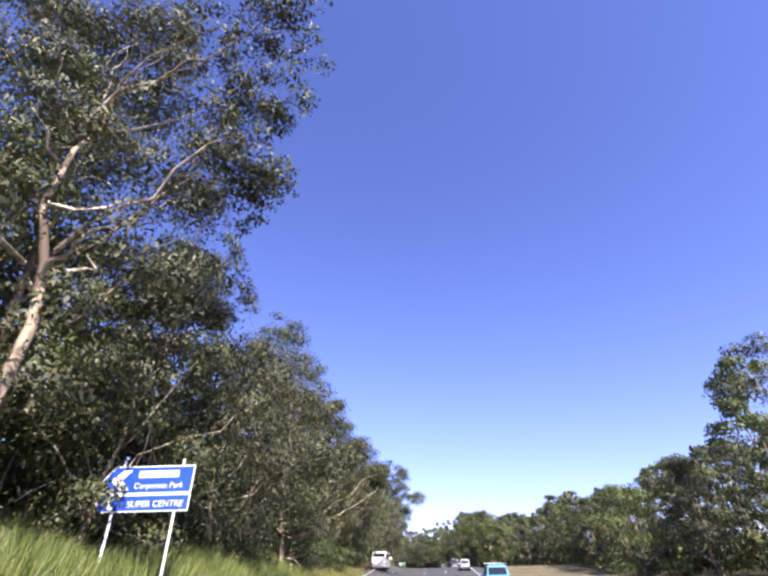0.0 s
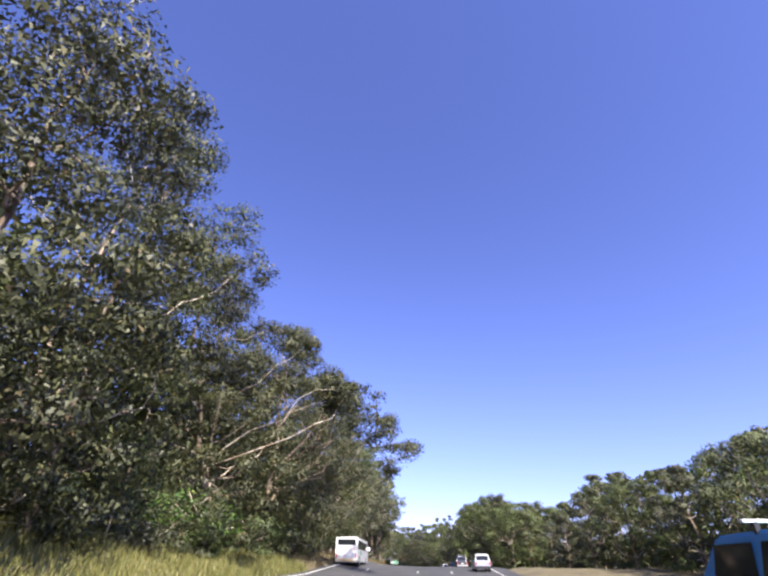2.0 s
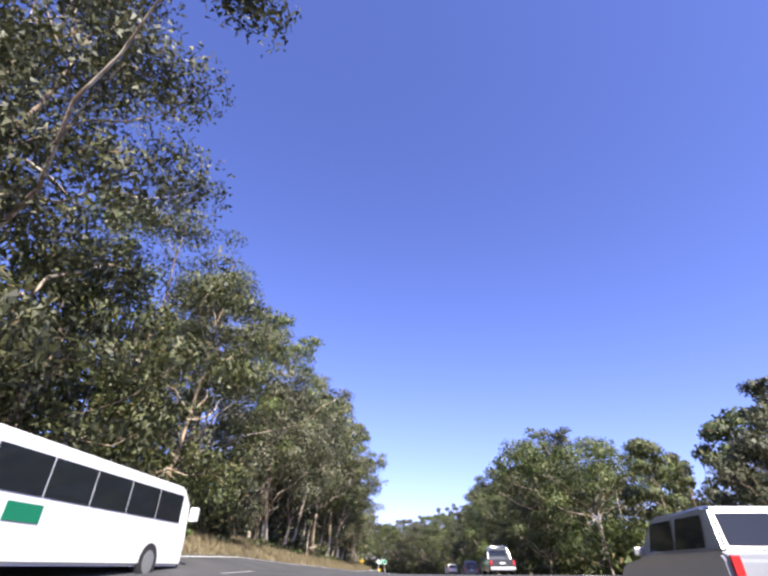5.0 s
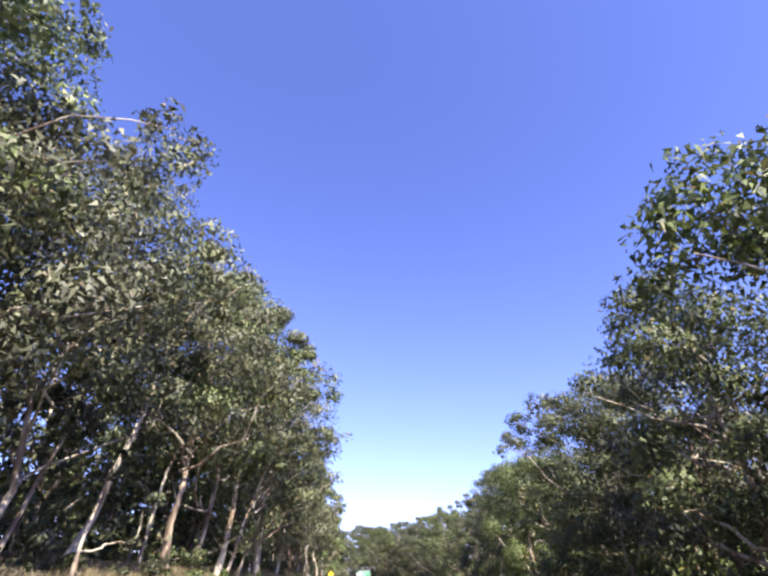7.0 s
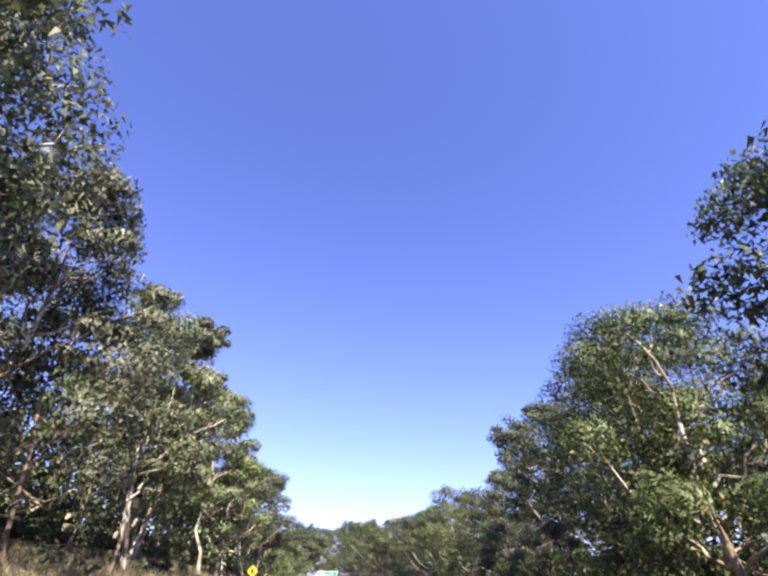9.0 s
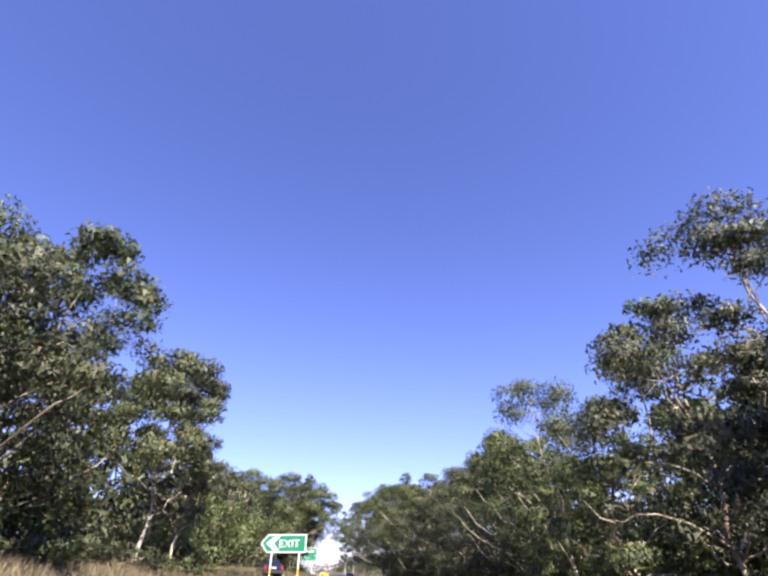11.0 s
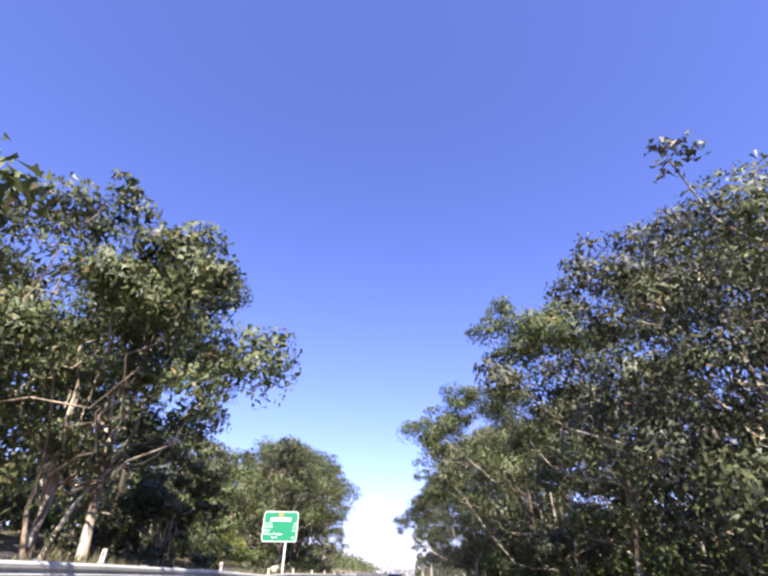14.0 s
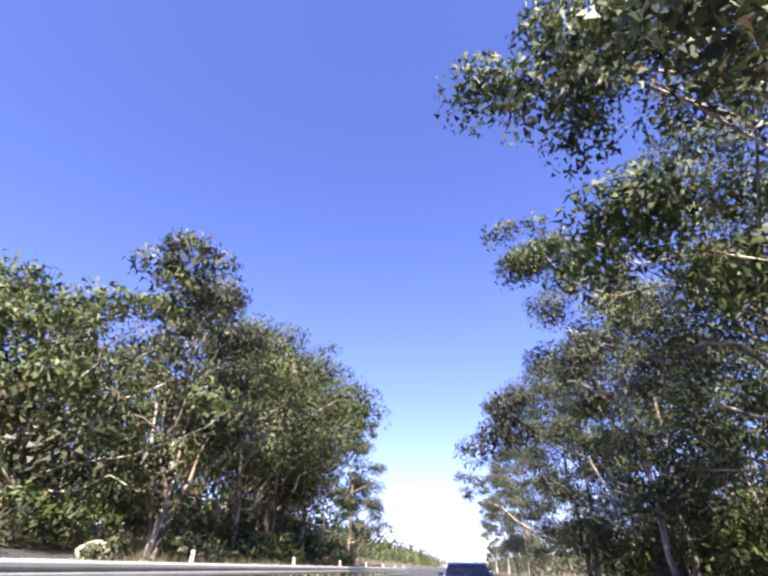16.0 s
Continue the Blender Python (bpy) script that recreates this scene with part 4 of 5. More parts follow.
M_GREENGRASS = leaf_material("green_grass", (0.075, 0.095, 0.022), (0.17, 0.185, 0.05), (0.30, 0.26, 0.11))
M_GRASS = leaf_material("verge_grass", (0.075, 0.08, 0.025), (0.19, 0.165, 0.065), (0.30, 0.24, 0.12))
M_DRYGRASS = leaf_material("dry_grass", (0.10, 0.08, 0.037), (0.23, 0.18, 0.09), (0.33, 0.265, 0.15))
grass("verge_grass", 8, 46, -18.5, -10.9, 34000, 1.15, 21, M_GREENGRASS, "long green and straw-coloured grass on the bank")
grass("verge_grass", 46, 80, -18.0, -10.9, 20000, 0.6, 25, M_GRASS, "green and straw-coloured grass thinning along the verge")
grass("verge_grass", 80, 205, -17.0, -11.0, 42000, 0.40, 22, M_DRYGRASS, "short dry grass and litter along the verge")
grass("verge_grass", 205, 250, -17.0, -13.0, 9000, 0.40, 24, M_DRYGRASS, "short dry grass and litter along the verge")
grass("verge_grass", 250, 330, -14, -11.5, 14000, 0.5, 23, M_GRASS, "rough grass behind the guard rail")


# ---- small building blocks ----
def part(name, bm, mat, parent, label="", smooth=False):
    me = bpy.data.meshes.new(name)
    bmesh.ops.recalc_face_normals(bm, faces=bm.faces)
    bm.to_mesh(me)
    bm.free()
    me.materials.append(mat)
    if smooth:
        me.polygons.foreach_set("use_smooth", [True] * len(me.polygons))
    ob = new(name, me)
    ob.parent = parent
    if label:
        ob["label"] = label
    return ob


def box(x0, y0, z0, x1, y1, z1, bevel=0.0):
    bm = bmesh.new()
    bmesh.ops.create_cube(bm, size=1, matrix=Matrix.LocRotScale(((x0 + x1) / 2, (y0 + y1) / 2, (z0 + z1) / 2), None, (x1 - x0, y1 - y0, z1 - z0)))
    if bevel:
        bmesh.ops.bevel(bm, geom=bm.edges[:], offset=bevel, segments=2, affect="EDGES", profile=0.6)
    return bm


def rod(a, b, r, sides=12):
    a, b = Vector(a), Vector(b)
    bm = bmesh.new()
    bmesh.ops.create_cone(bm, cap_ends=True, segments=sides, radius1=r, radius2=r, depth=(b - a).length,
                          matrix=Matrix.Translation((a + b) / 2) @ (b - a).to_track_quat("Z", "Y").to_matrix().to_4x4())
    return bm


def plate(points, y0, y1, bevel=0.0):
    """A flat plate in the x-z plane between y0 and y1, from its outline."""
    bm = bmesh.new()
    face = bm.faces.new([bm.verts.new((x, y0, z)) for x, z in points])
    out = bmesh.ops.extrude_face_region(bm, geom=[face])
    bmesh.ops.translate(bm, vec=(0, y1 - y0, 0), verts=[v for v in out["geom"] if isinstance(v, bmesh.types.BMVert)])
    if bevel:
        bmesh.ops.bevel(bm, geom=bm.edges[:], offset=bevel, segments=1, affect="EDGES")
    return bm


def profile(points, half, taper=None):
    """A solid with a side outline of (y, z) points, 2 * half wide; taper: half width at each point."""
    bm = bmesh.new()
    ring = []
    for s in (-1, 1):
        ring.append([bm.verts.new((s * (taper[i] if taper else half), y, z)) for i, (y, z) in enumerate(points)])
    bm.faces.new(ring[0]), bm.faces.new(ring[1][::-1])
    n = len(points)
    for i in range(n):
        bm.faces.new([ring[0][i], ring[1][i], ring[1][(i + 1) % n], ring[0][(i + 1) % n]])
    return bm


def words(text, size, x, z, y, mat, parent, align="LEFT"):
    cu = bpy.data.curves.new("lettering", "FONT")
    cu.body, cu.size, cu.align_x, cu.extrude = text, size, align, 0.002
    ob = new("lettering", cu)
    ob.matrix_world = pose(x, y, z, 90)
    me = bpy.data.meshes.new_from_object(ob.evaluated_get(bpy.context.evaluated_depsgraph_get()))
    bpy.data.objects.remove(ob)
    ob = new("lettering", me)
    me.materials.clear()
    me.materials.append(mat)
    ob.parent = parent
    ob.matrix_local = pose(x, y, z, 90)
    return ob


M_WHITE = plain("white_paint", (0.78, 0.78, 0.76), 0.35, speck=0.05)
M_SIGNBLUE = plain("sign_blue", (0.02, 0.07, 0.42), 0.4, speck=0.06)
M_RAIL = plain("weathered_galvanised_rail", (0.52, 0.51, 0.47), 0.65, 0.15, speck=0.2, scale=5.0, bump=0.1)
M_SIGNGREEN = plain("sign_green", (0.01, 0.19, 0.095), 0.4, speck=0.06)
M_STEEL = plain("galvanised_steel", (0.48, 0.48, 0.46), 0.45, 0.7, speck=0.15, bump=0.1)
M_YELLOW = plain("sign_yellow", (0.75, 0.45, 0.02), 0.45, speck=0.06)
M_BLACK = plain("black_plastic", (0.018, 0.018, 0.02), 0.5, speck=0.15)
M_RED = plain("red_reflector", (0.55, 0.02, 0.02), 0.25, speck=0.05)
M_TAN = plain("route_marker_tan", (0.30, 0.22, 0.07), 0.5, speck=0.1)
M_RUBBER = plain("tyre_rubber", (0.02, 0.02, 0.02), 0.9, speck=0.2, bump=0.3)
M_GLASS = plain("tinted_glass", (0.015, 0.018, 0.022), 0.06, speck=0.02)
M_LANTERN = plain("pale_grey_enamel", (0.6, 0.6, 0.58), 0.4, speck=0.08)
M_CHROME = plain("polished_chrome", (0.8, 0.8, 0.8), 0.15, 1.0, speck=0.03)
M_TIMBER = plain("weathered_timber", (0.33, 0.28, 0.22), 0.9, speck=0.25, bump=0.4)


# ---- signs ----
def arrow_blade(name, w, h, z, parent, field, border=0.05, chevron=0.42):
    """A sign blade with a pointed left end and a white chevron; its right edge is at x = 0."""
    p = h * 0.42
    out = [(0, z), (0, z + h), (-w + p, z + h), (-w, z + h / 2), (-w + p, z)]
    b = border
    ins = [(-b, z + b), (-b, z + h - b), (-w + p + b * 0.4, z + h - b), (-w + b * 1.6, z + h / 2), (-w + p + b * 0.4, z + b)]
    blade = part(name, plate(out, 0, 0.03), M_WHITE, parent)
    part("field", plate(ins, -0.004, -0.0005), field, blade)
    x, m = -w + p + b * 1.5, z + h / 2
    k = h * 0.36
    part("chevron", plate([(x + chevron, m + k), (x + chevron * 0.45, m), (x + chevron, m - k), (x + chevron * 0.45, m - k), (x - chevron * 0.25, m), (x + chevron * 0.45, m + k)], -0.009, -0.0045), M_WHITE, blade)
    return blade


def direction_sign():
    x, y = -9.5, 18.6
    s = tagged(new("direction_sign"), "blue and white arrow sign on posts in long grass", "road sign")
    s.matrix_world = pose(x, y, float(land(x, y)), 0, 0, 4)
    for px in (-0.55, -3.0):
        part("post", rod((px, 0.08, -0.3), (px, 0.08, 5.0), 0.05), M_WHITE, s)
    low = arrow_blade("lower_blade", 3.75, 0.62, 3.05, s, M_SIGNBLUE, 0.045, 0.5)
    top = arrow_blade("upper_blade", 3.70, 1.05, 3.70, s, M_SIGNBLUE, 0.05, 0.65)
    words("SUPER CENTRE", 0.33, -2.45, 3.22, -0.01, M_WHITE, low)
    part("name_bar", plate([(-2.25, 4.30), (-0.62, 4.30), (-0.62, 4.56), (-2.25, 4.56)], -0.009, -0.0045), M_WHITE, top)
    words("Corporate Park", 0.31, -2.35, 3.90, -0.01, M_WHITE, top)


def exit_sign():
    x, y = -12.75, 224.2
    s = tagged(new("exit_sign"), "green and white exit arrow sign on two posts", "road sign")
    s.matrix_world = pose(x, y, float(land(x, y)), 0, 0, 8)
    base = 2.85 - s.matrix_world.translation.z
    for px in (-0.4, -2.05):
        post = part("post", rod((px, 0.08, -0.3), (px, 0.08, base + 0.8), 0.045), M_WHITE, s)
        part("reflector_band", rod((px, 0.08, base - 1.1), (px, 0.08, base - 0.8), 0.049), M_YELLOW, post)
    blade = arrow_blade("blade", 2.75, 0.95, base, s, M_SIGNGREEN, 0.06, 0.65)
    words("EXIT", 0.56, -1.66, base + 0.28, -0.01, M_WHITE, blade).scale = (1.1, 1, 1)


def distance_sign():
    s = tagged(new("distance_sign"), "green distance sign with white lettering on a single pale post", "road sign")
    x, y = -31.3, 280.7
    s.matrix_world = pose(x, y, float(land(x, y)), 0, 0, 24)
    b = 3.2 - s.matrix_world.translation.z
    w, h = 2.5, 1.95
    part("post", box(-0.82, 0.05, -0.3, -0.70, 0.15, b + h * 0.9, 0.02), M_WHITE, s, "pale painted steel post")
    r = 0.12
    out = [(-w + r, b), (-r, b), (0, b + r), (0, b + h - r), (-r, b + h), (-w + r, b + h), (-w, b + h - r), (-w, b + r)]
    board = part("board", plate(out, 0, 0.04), M_WHITE, s)
    q = 0.05
    ins = [(px + (q if px < -w / 2 else -q), pz + (q if pz < b + h / 2 else -q)) for px, pz in out]
    part("field", plate(ins, -0.004, -0.0005), M_SIGNGREEN, board)
    part("route_marker", plate([(-1.44, b + 1.6), (-1.08, b + 1.6), (-1.08, b + 1.87), (-1.44, b + 1.87)], -0.012, -0.0045), M_TAN, board)
    part("white_panel", plate([(-2.0, b + 1.31), (-0.52, b + 1.31), (-0.52, b + 1.53), (-2.0, b + 1.53)], -0.009, -0.0045), M_WHITE, board)
    for text, num, z in (("St Ives", "6", 1.11), ("Pymble", "10", 0.89), ("Ryde", "18", 0.67), ("Sydney Olympic", "", 0.45), ("Park", "24", 0.20)):
        words(text, 0.2, -2.36 if text != "Park" else -1.75, b + z, -0.008, M_WHITE, board)
        if num:
            words(num, 0.22, -0.16, b + z - 0.02, -0.008, M_WHITE, board, "RIGHT")


def warning_sign(x, y, z, label):
    s = tagged(new("warning_sign"), label, "road sign")
    g = float(land(x, y))
    s.matrix_world = pose(x, y, g, 0, 0, 10)
    z -= g
    part("post", rod((0, 0.06, -0.2), (0, 0.06, z + 0.3), 0.035), M_STEEL, s)
    b = part("board", plate([(0, z - 0.45), (0.45, z), (0, z + 0.45), (-0.45, z)], 0, 0.02), M_YELLOW, s)
    part("symbol", plate([(-0.1, z - 0.2), (0.12, z - 0.2), (0.05, z + 0.25), (-0.16, z + 0.1)], -0.004, -0.0005), M_BLACK, b)


def hazard_marker():
    x, y, g = beside(238.4, -6.5)
    s = tagged(new("hazard_marker"), "yellow hazard marker with black slash at the rail end", "road sign")
    s.matrix_world = pose(x, y, 0.45, 0, 0, 25)
    part("post", rod((0, 0.05, -0.6), (0, 0.05, 1.3), 0.035), M_STEEL, s)
    b = part("board", box(-0.36, -0.02, 0.55, 0.36, 0.02, 1.3, 0.01), M_YELLOW, s)
    part("slash", plate([(-0.3, 1.26), (-0.14, 1.26), (0.28, 0.6), (0.1, 0.6)], -0.027, -0.0215), M_BLACK, b)


def guide_post(d, y, h=1.0):
    x, y, g = beside(y, d)
    s = tagged(new("guide_post"), "white plastic guide post with red reflector in verge grass", "guide post", "guide posts")
    s.location = (x, y, g)
    body = part("body", box(-0.05, -0.015, -0.1, 0.05, 0.015, h, 0.006), M_WHITE, s)
    part("reflector", box(-0.03, -0.019, h - 0.25, 0.03, -0.0155, h - 0.1), M_RED, body)


direction_sign()
exit_sign()
distance_sign()
warning_sign(-16.4, 203.6, 3.2, "yellow diamond warning sign on a steel post by the exit")
hazard_marker()
for d, y in ((-12.3, 45.0), (-13.0, 100), (-14.3, 161.5)):
    guide_post(d, y)


def street_lamp(x, y, head_x, head_z):
    """A tall steel pole whose curved arm carries one lantern over the road."""
    ob = tagged(new("street_lamp"), "tall galvanised street lamp with curved arm among gum trees", "street lamp")
    z = float(land(x, y)) - 0.1
    ob.location = (x, y, z)
    top = head_z - z
    part("base_plate", box(-0.2, -0.2, 0.05, 0.2, 0.2, 0.14, 0.02), M_STEEL, ob)
    child("pole", sheet("pole", tube([(0, 0, 0), (0, 0, top * 0.45), (0, 0, top - 1.6)], [0.11, 0.085, 0.06], 10), M_STEEL), ob)
    u = np.linspace(0, 1, 9)
    reach = head_x - x
    child("arm", sheet("arm", tube(np.stack([reach * (1 - np.cos(u * np.pi / 2)), 0 * u, top - 1.6 + 1.6 * np.sin(u * np.pi / 2)], 1), np.linspace(0.06, 0.04, 9), 8), M_STEEL), ob)
    head = part("lantern", box(reach - 0.15, -0.16, top - 0.08, reach + 0.75, 0.16, top + 0.12, 0.05), M_LANTERN, ob, "pale grey lantern housing")
    part("lens", box(reach + 0.1, -0.12, top - 0.14, reach + 0.65, 0.12, top - 0.075, 0.02), M_WHITE, head)
    return ob


def guard_rail(y0, y1, d):
    g = tagged(new("guard_rail"), "galvanised steel guard rail on short posts beside the road", "guard rail", kind="structure")
    ys = np.arange(y0, y1, 2.0)
    pts = np.array([(beside(y, d)[0], y, float(np.interp(y, PATH_Y, PATH_Z)) + 0.50) for y in ys])
    # W-shaped beam
    wave = [(0.0, 0.42), (0.05, 0.47), (0.05, 0.53), (0.0, 0.58), (0.05, 0.63), (0.05, 0.69), (0.0, 0.74)]
    grid = np.array([[(p[0] + wx, p[1], p[2] + wz + 0.15) for wx, wz in wave] for p in pts])
    back = grid[:, ::-1] + (-0.006, 0, 0)
    child("beam", sheet("beam", np.concatenate([grid, back, grid[:, :1]], 1), M_RAIL, False), g)
    for i, p in enumerate(pts):
        bm = box(p[0] - 0.14, p[1] - 0.07, p[2] - 0.9, p[0] - 0.02, p[1] + 0.07, p[2] + 0.92, 0.01)
        part("rail_post", bm, M_STEEL, g)
        if i % 4 == 1:
            d2 = tagged(new("rail_delineator"), "white delineator with red reflector on the guard rail", "delineator", "rail delineators")
            d2.location = (p[0] - 0.08, p[1], p[2] + 0.92)
            part("body", box(-0.06, -0.012, 0, 0.06, 0.012, 0.26, 0.005), M_WHITE, d2)
            part("reflector", box(-0.03, -0.016, 0.1, 0.03, -0.0125, 0.2), M_RED, d2)


guard_rail(239.5, 340, -6.9)


def wire_fence(y0, y1, d):
    f = tagged(new("wire_fence"), "old wire fence on grey posts at the forest edge", "fence")
    pts = [beside(y, d) for y in np.arange(y0, y1, 3.2)]
    for p in pts:
        part("fence_post", rod((p[0], p[1], p[2] - 0.2), (p[0] + 0.05, p[1], p[2] + 1.25), 0.045, 8), M_TIMBER, f)
    for h in (0.5, 0.85, 1.18):
        child("wire", sheet("wire", tube([(p[0], p[1], p[2] + h) for p in pts], [0.012] * len(pts), 4), M_STEEL), f)


wire_fence(34, 64, -14.6)


def fallen_branch(d, y, length, turn):
    """A bleached bough with two forks, lying across the grass."""
    rng = np.random.default_rng(77)
    b = tagged(new("fallen_branch"), "bleached grey fallen branch lying in the long grass", "branch")
    x, y, z = beside(y, d)
    b.matrix_world = pose(x, y, z + 0.25, 0, 8, turn)
    way = wiggle(rng, (0, 0, 0), (length, 0, 0.35), 9, 0.06)
    way[:, 2] += np.sin(np.linspace(0, np.pi, 9)) * 0.45
    child("bough", sheet("bough", tube(way, np.linspace(0.07, 0.02, 9), 7), M_BARKS[0]), b)
    for k, side in ((3, 0.7), (5, -0.6)):
        fork = wiggle(rng, way[k], way[k] + (0.9, side, 0.25), 5, 0.04)
        child("fork", sheet("fork", tube(fork, np.linspace(0.035, 0.01, 5), 5), M_BARKS[0]), b)


def boulder(d, y, size):
    x, y, z = beside(y, d)
    b = tagged(new("boulder"), "pale sandstone boulder in grass behind the guard rail", "rock")
    b.location = (x, y, z)
    bm = bmesh.new()
    bmesh.ops.create_icosphere(bm, subdivisions=3, radius=size)
    for v in bm.verts:
        v.co *= 1 + 0.35 * noise.noise(v.co * 1.3 / size)
        v.co.z = v.co.z * 0.62 + size * 0.4
    part("stone", bm, M_STONE, b, smooth=True)


M_STONE = plain("sandstone", (0.40, 0.34, 0.26), 0.9, speck=0.3, scale=6.0, bump=0.5)
fallen_branch(-14.0, 46.5, 3.6, -38)
boulder(-10.2, 289.0, 0.55)


# ---- road lines ----
def line(name, y0, y1, d, w, dash=None, label="white painted line on asphalt"):
    verts, ys = [], np.arange(y0, y1, 1.0)
    rows = []
    for y in ys:
        if dash and (y - y0) % (dash * 4) >= dash:
            continue
        q = []
        for yy, dd in ((y, d - w), (y, d + w), (y + 1, d + w), (y + 1, d - w)):
            x, _, z = beside(yy, dd)
            q.append((x, yy, z + 0.012))
        rows.append(q)
    v = np.array(rows).reshape(-1, 3)
    tagged(new(name, soup(name, v, 4, len(rows), M_LINE)), label, "road marking", kind="structure")


M_LINE = plain("road_line_paint", (0.62, 0.61, 0.56), 0.7, speck=0.3, scale=20)
line("road_line", -40, 500, -10.5, 0.07, None, "solid white edge line on asphalt")
line("road_line", -40, 500, -7.4, 0.06, 3, "dashed white lane line on asphalt")
line("road_line", -40, 500, -1.8, 0.06, 3, "dashed white lane line on asphalt")
line("road_line", -40, 500, 1.9, 0.06, 3, "dashed white lane line on asphalt")
line("road_line", -40, 500, 7.0, 0.07, None, "solid white edge line on asphalt")


# ---- vehicles ----
def paint(name, color, metal=0.3):
    m = plain(name, color, 0.28, metal, speck=0.04)
    m.node_tree.nodes["Principled BSDF"].inputs["Coat Weight"].default_value = 0.6
    return m


def wheel(x, y, r, w, parent):
    t = part("wheel", rod((x - w / 2, y, r), (x + w / 2, y, r), r, 20), M_RUBBER, parent, "black tyre")
    s = 1 if x > 0 else -1
    part("rim", rod((x + s * w / 2, y, r), (x + s * (w / 2 + 0.012), y, r), r * 0.62, 16), M_STEEL, t)


def car(name, label, d, y, color, style="sedan", rack=False, heading=None):
    """A car seen mostly from behind; the rear faces -y. style: sedan, wagon or ute."""
    x, _, z = beside(y, d)
    c = tagged(new(name), label, "ute" if style == "ute" else "car", "cars on the road")
    c.matrix_world = pose(x, y, z + 0.02, 0, 0, math.degrees(float(bend(y))) if heading is None else heading)
    L, W = (5.2, 0.92) if style == "ute" else (4.6, 0.88)
    H = {"sedan": 1.46, "wagon": 1.74, "ute": 1.80}[style]
    body = [(0.0, 0.42), (0.02, 0.92), (0.12, 1.02), (L * 0.62, 1.04), (L - 0.25, 0.86), (L, 0.62), (L - 0.02, 0.32), (0.1, 0.30)]
    bm = profile(body, W)
    bmesh.ops.bevel(bm, geom=bm.edges[:], offset=0.06, segments=2, affect="EDGES")
    part("body", bm, color, c, smooth=False)
    if style == "sedan":
        roof = [(0.55, 1.0), (1.35, H - 0.03), (1.8, H), (2.7, H - 0.02), (3.5, 1.0)]
    elif style == "wagon":
        roof = [(0.10, 1.0), (0.42, H - 0.05), (0.7, H), (2.7, H - 0.02), (3.45, 1.0)]
    else:
        roof = [(1.75, 1.0), (1.95, H - 0.04), (2.2, H), (3.1, H - 0.03), (3.9, 1.0)]
    taper = [W - 0.06, W - 0.2, W - 0.22, W - 0.2, W - 0.06]
    bm = profile(roof, W, taper)
    bmesh.ops.bevel(bm, geom=bm.edges[:], offset=0.05, segments=2, affect="EDGES")
    part("cabin", bm, color, c)
    # glass stands just proud of the cabin
    (y0, z0), (y1, z1) = roof[0], roof[1]
    t0, t1 = taper[0] - 0.10, taper[1] - 0.06

    def pane(nm, corners):
        bm = bmesh.new()
        bm.faces.new([bm.verts.new(p) for p in corners])
        part(nm, bm, M_GLASS, c, "dark tinted glass")
    f0, f1 = 0.14, 0.86
    if style == "ute":
        f0, t0, t1 = 0.34, t0 - 0.08, t1 - 0.08
        hoop = [(-0.84, 1.25, 1.0), (-0.78, 1.42, 1.4), (-0.7, 1.55, 1.78), (-0.55, 1.58, 1.86), (0.55, 1.58, 1.86), (0.7, 1.55, 1.78), (0.78, 1.42, 1.4), (0.84, 1.25, 1.0)]
        child("sports_bar", sheet("sports_bar", tube(hoop, [0.045] * 8, 10), M_CHROME), c, "chrome sports bar")
        part("tailgate", box(-0.74, -0.03, 0.6, 0.74, 0.03, 1.04, 0.02), color, c)
    lerp = lambda a, b, t: a + (b - a) * t
    pane("rear_window", [(-lerp(t0, t1, f0), lerp(y0, y1, f0) - 0.02, lerp(z0, z1, f0)), (lerp(t0, t1, f0), lerp(y0, y1, f0) - 0.02, lerp(z0, z1, f0)),
                         (lerp(t0, t1, f1), lerp(y0, y1, f1) - 0.02, lerp(z0, z1, f1)), (-lerp(t0, t1, f1), lerp(y0, y1, f1) - 0.02, lerp(z0, z1, f1))])
    zl, zh = 1.08, H - 0.14
    for s in (-1, 1):
        for a, b in ((0.08, 0.46), (0.52, 0.9)):
            ya, yb = lerp(roof[0][0] + 0.35, roof[4][0] - 0.45, a), lerp(roof[0][0] + 0.35, roof[4][0] - 0.45, b)
            wl, wh = W - 0.06 - 0.14 * 0.15 + 0.012, W - 0.2 + 0.03
            pane("side_window", [(s * wl, ya, zl), (s * wl, yb + 0.1, zl), (s * wh, yb, zh), (s * wh, ya + 0.05, zh)])
        part("tail_light", box(s * (W - 0.13) - 0.07, -0.025, 0.68, s * (W - 0.13) + 0.07, 0.06, 0.96, 0.015), M_RED, c, "red tail light")
        part("mirror", box(s * (W + 0.1) - 0.1, roof[3][0] + 0.25, 1.02, s * (W + 0.1) + 0.1, roof[3][0] + 0.36, 1.18, 0.03), color, c)
        for yy in (0.85, L - 0.95):
            wheel(s * (W - 0.12), yy, 0.34, 0.22, c)
    part("bumper", box(-W + 0.04, -0.08, 0.36, W - 0.04, 0.05, 0.56, 0.03), M_BLACK if style != "ute" else M_STEEL, c)
    part("number_plate_bar", box(-0.19, -0.04, 0.74, 0.19, -0.005, 0.85), M_WHITE, c)
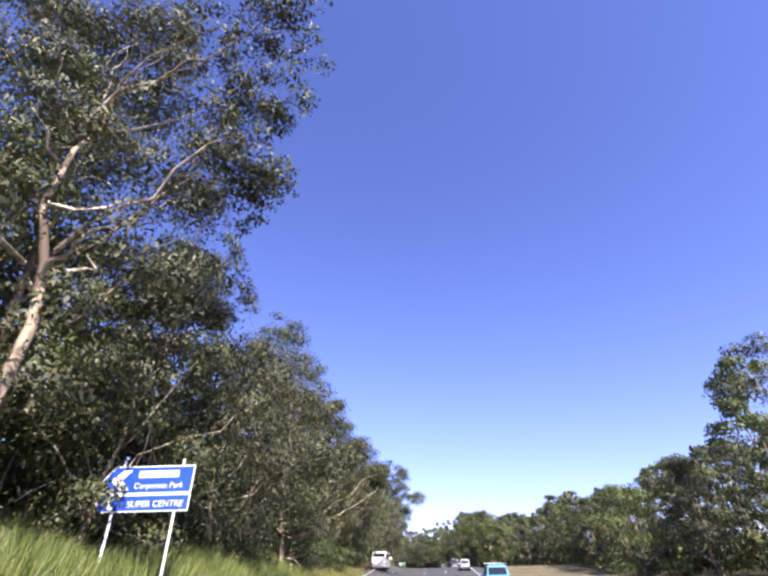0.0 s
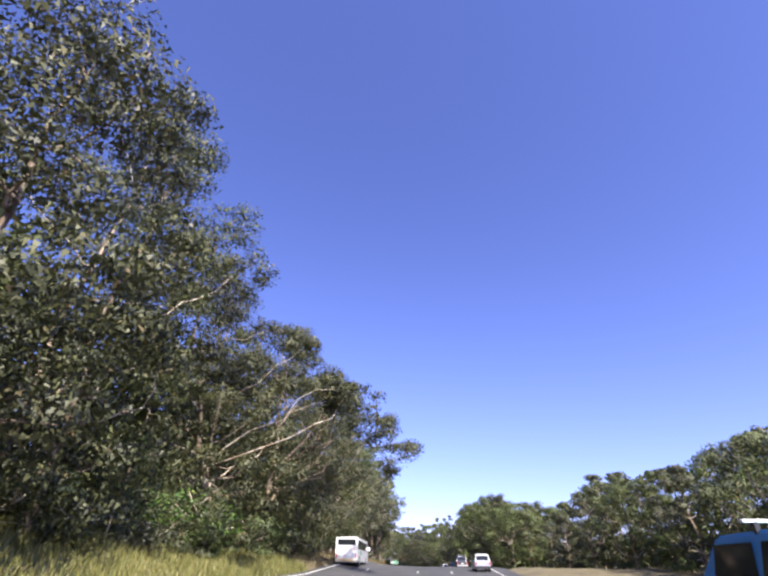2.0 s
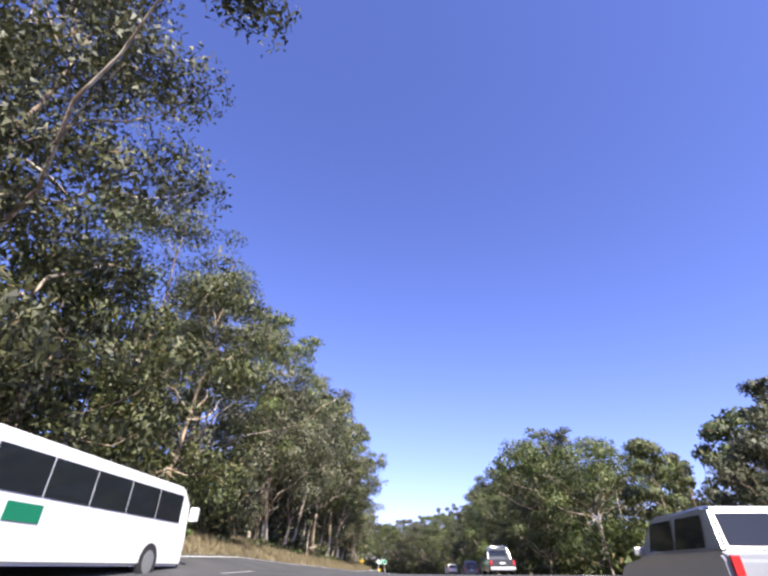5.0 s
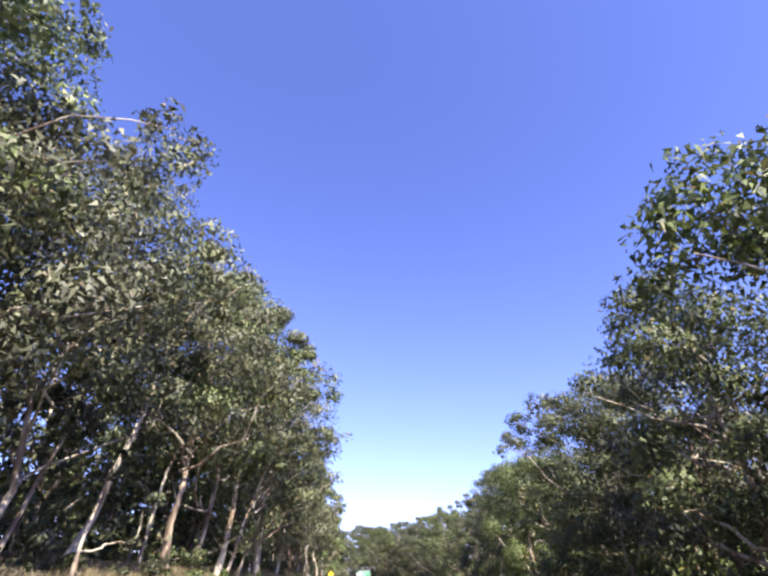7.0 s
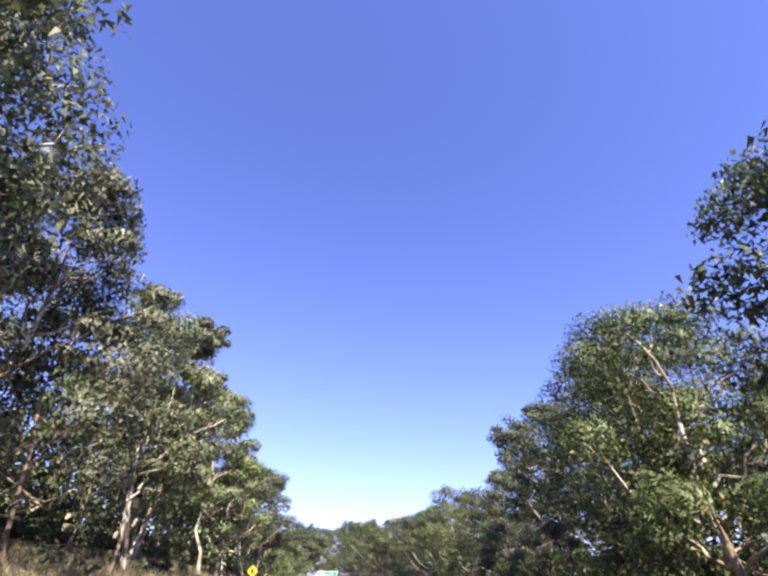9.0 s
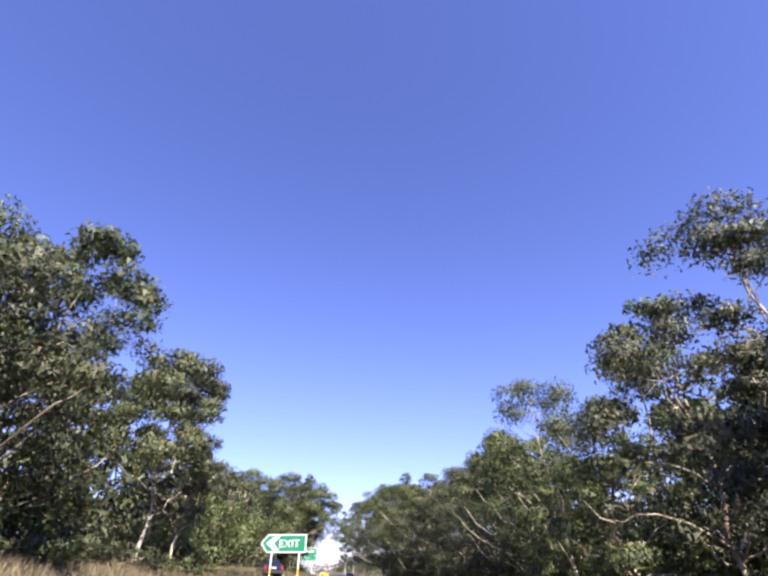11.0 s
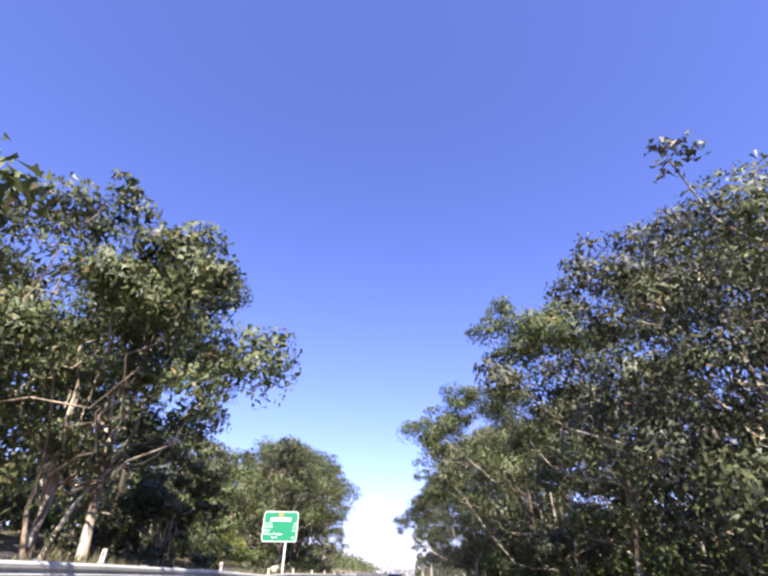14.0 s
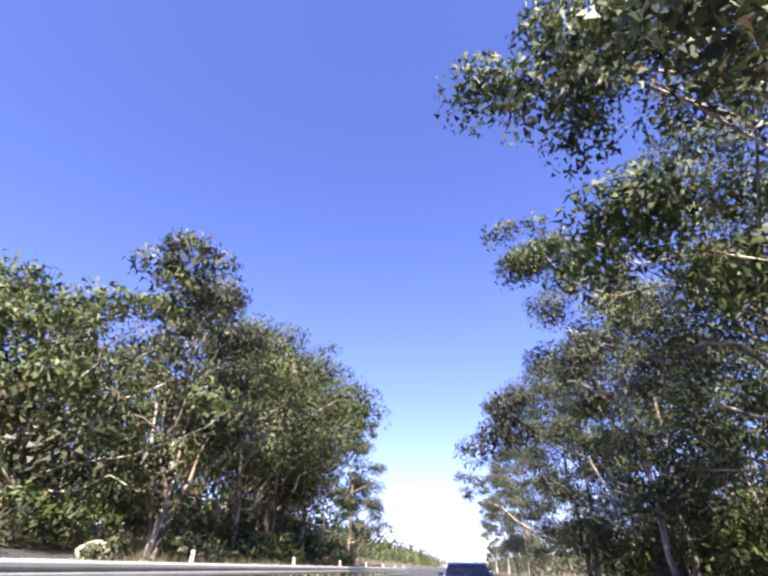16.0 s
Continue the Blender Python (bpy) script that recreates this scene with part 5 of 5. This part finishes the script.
    if rack:
        for yy in (roof[1][0] + 0.4, roof[1][0] + 1.3):
            part("roof_bar", box(-W + 0.1, yy, H + 0.08, W - 0.1, yy + 0.07, H + 0.12, 0.01), M_WHITE, c)
            for s in (-1, 1):
                part("rack_foot", box(s * (W - 0.26) - 0.03, yy, H - 0.06, s * (W - 0.26) + 0.03, yy + 0.06, H + 0.085), M_BLACK, c)
    return c


def coach(d, y):
    x, _, z = beside(y, d)
    c = tagged(new("coach"), "white tourist coach with dark windows and pink stripe", "bus")
    c.matrix_world = pose(x, y, z + 0.02, 0, 0, 1)
    W, H, L = 1.24, 2.82, 11.0
    side = [(0.06, 0.45), (0.0, 1.0), (0.03, 2.2), (0.12, H - 0.16), (0.35, H), (L - 0.7, H - 0.03), (L - 0.15, H - 0.5), (L, 1.2), (L - 0.05, 0.4), (0.2, 0.35)]
    bm = profile(side, W)
    bmesh.ops.bevel(bm, geom=bm.edges[:], offset=0.08, segments=3, affect="EDGES")
    body = part("body", bm, M_COACH, c)
    part("rear_window", box(-W + 0.22, -0.02, 2.0, W - 0.22, 0.16, 2.6, 0.05), M_GLASS, c, "dark rear window")
    for s in (-1, 1):
        for i in range(6):
            y0 = 0.55 + i * 1.62
            part("side_window", box(s * W - 0.02, y0, 1.66, s * W + 0.02, y0 + 1.57, 2.5, 0.012), M_GLASS, c, "dark side window")
        part("tail_light", box(s * (W - 0.16) - 0.07, -0.03, 0.75, s * (W - 0.16) + 0.07, 0.06, 1.2, 0.02), M_RED, c, "red tail light")
        for yy in (2.2, L - 2.2):
            wheel(s * (W - 0.12), yy, 0.5, 0.28, c)
    part("mirror", box(W + 0.05, L - 0.2, 1.75, W + 0.3, L + 0.05, 2.2, 0.04), M_COACH, c)
    part("stripe", box(-W + 0.12, -0.012, 1.62, W - 0.12, 0.03, 1.66), M_STRIPE, c, "pink stripe")
    part("bumper_strip", box(-W + 0.35, -0.03, 0.52, W - 0.35, 0.06, 0.6), M_YELLOW, c, "yellow reflective strip")
    part("side_badge", box(W + 0.001, 2.9, 1.15, W + 0.018, 3.9, 1.5), M_SIGNGREEN, c, "green panel on the side")
    part("number_plate_bar", box(-0.2, -0.035, 0.68, 0.2, 0.03, 0.8), M_WHITE, c)


M_COACH = paint("coach_white", (0.82, 0.82, 0.82), 0.0)
M_STRIPE = plain("pink_stripe", (0.6, 0.15, 0.25), 0.4, speck=0.05)
M_CARBLUE = paint("light_blue_paint", (0.06, 0.30, 0.62), 0.2)
M_CARDARK = paint("charcoal_paint", (0.03, 0.035, 0.04), 0.3)
M_CARNAVY = paint("navy_paint", (0.02, 0.03, 0.07), 0.3)
M_CARWHITE = paint("white_car_paint", (0.78, 0.78, 0.77), 0.0)
M_CARSILVER = paint("silver_paint", (0.45, 0.46, 0.47), 0.6)

street_lamp(-15.8, 131.9, -13.2, 13.6)
coach(-9.7, 92.5)
car("wagon_car", "light blue station wagon with white roof bars", 4.9, 40.4, M_CARBLUE, "wagon", True)
# added repeat of the light blue wagon, farther along and painted silver
car("wagon_car", "silver wagon standing in again for the light blue one", 5.5, 95.0, M_CARSILVER, "wagon")
car("utility_truck", "charcoal dual-cab ute with chrome sports bar", 4.6, 124.2, M_CARDARK, "ute")
car("wagon_car", "dark charcoal wagon on the asphalt road", 4.1, 150.2, M_CARDARK, "wagon")
car("wagon_car", "white wagon on the asphalt beside forest", 4.4, 186.0, M_CARWHITE, "wagon")
car("hatchback_car", "dark hatchback with lit red lamps on the exit lane", -11.2, 239.5, M_CARNAVY, "sedan", heading=34)
car("sedan_car", "navy sedan with dark windows on the road", 0.2, 297.0, M_CARNAVY, "sedan")
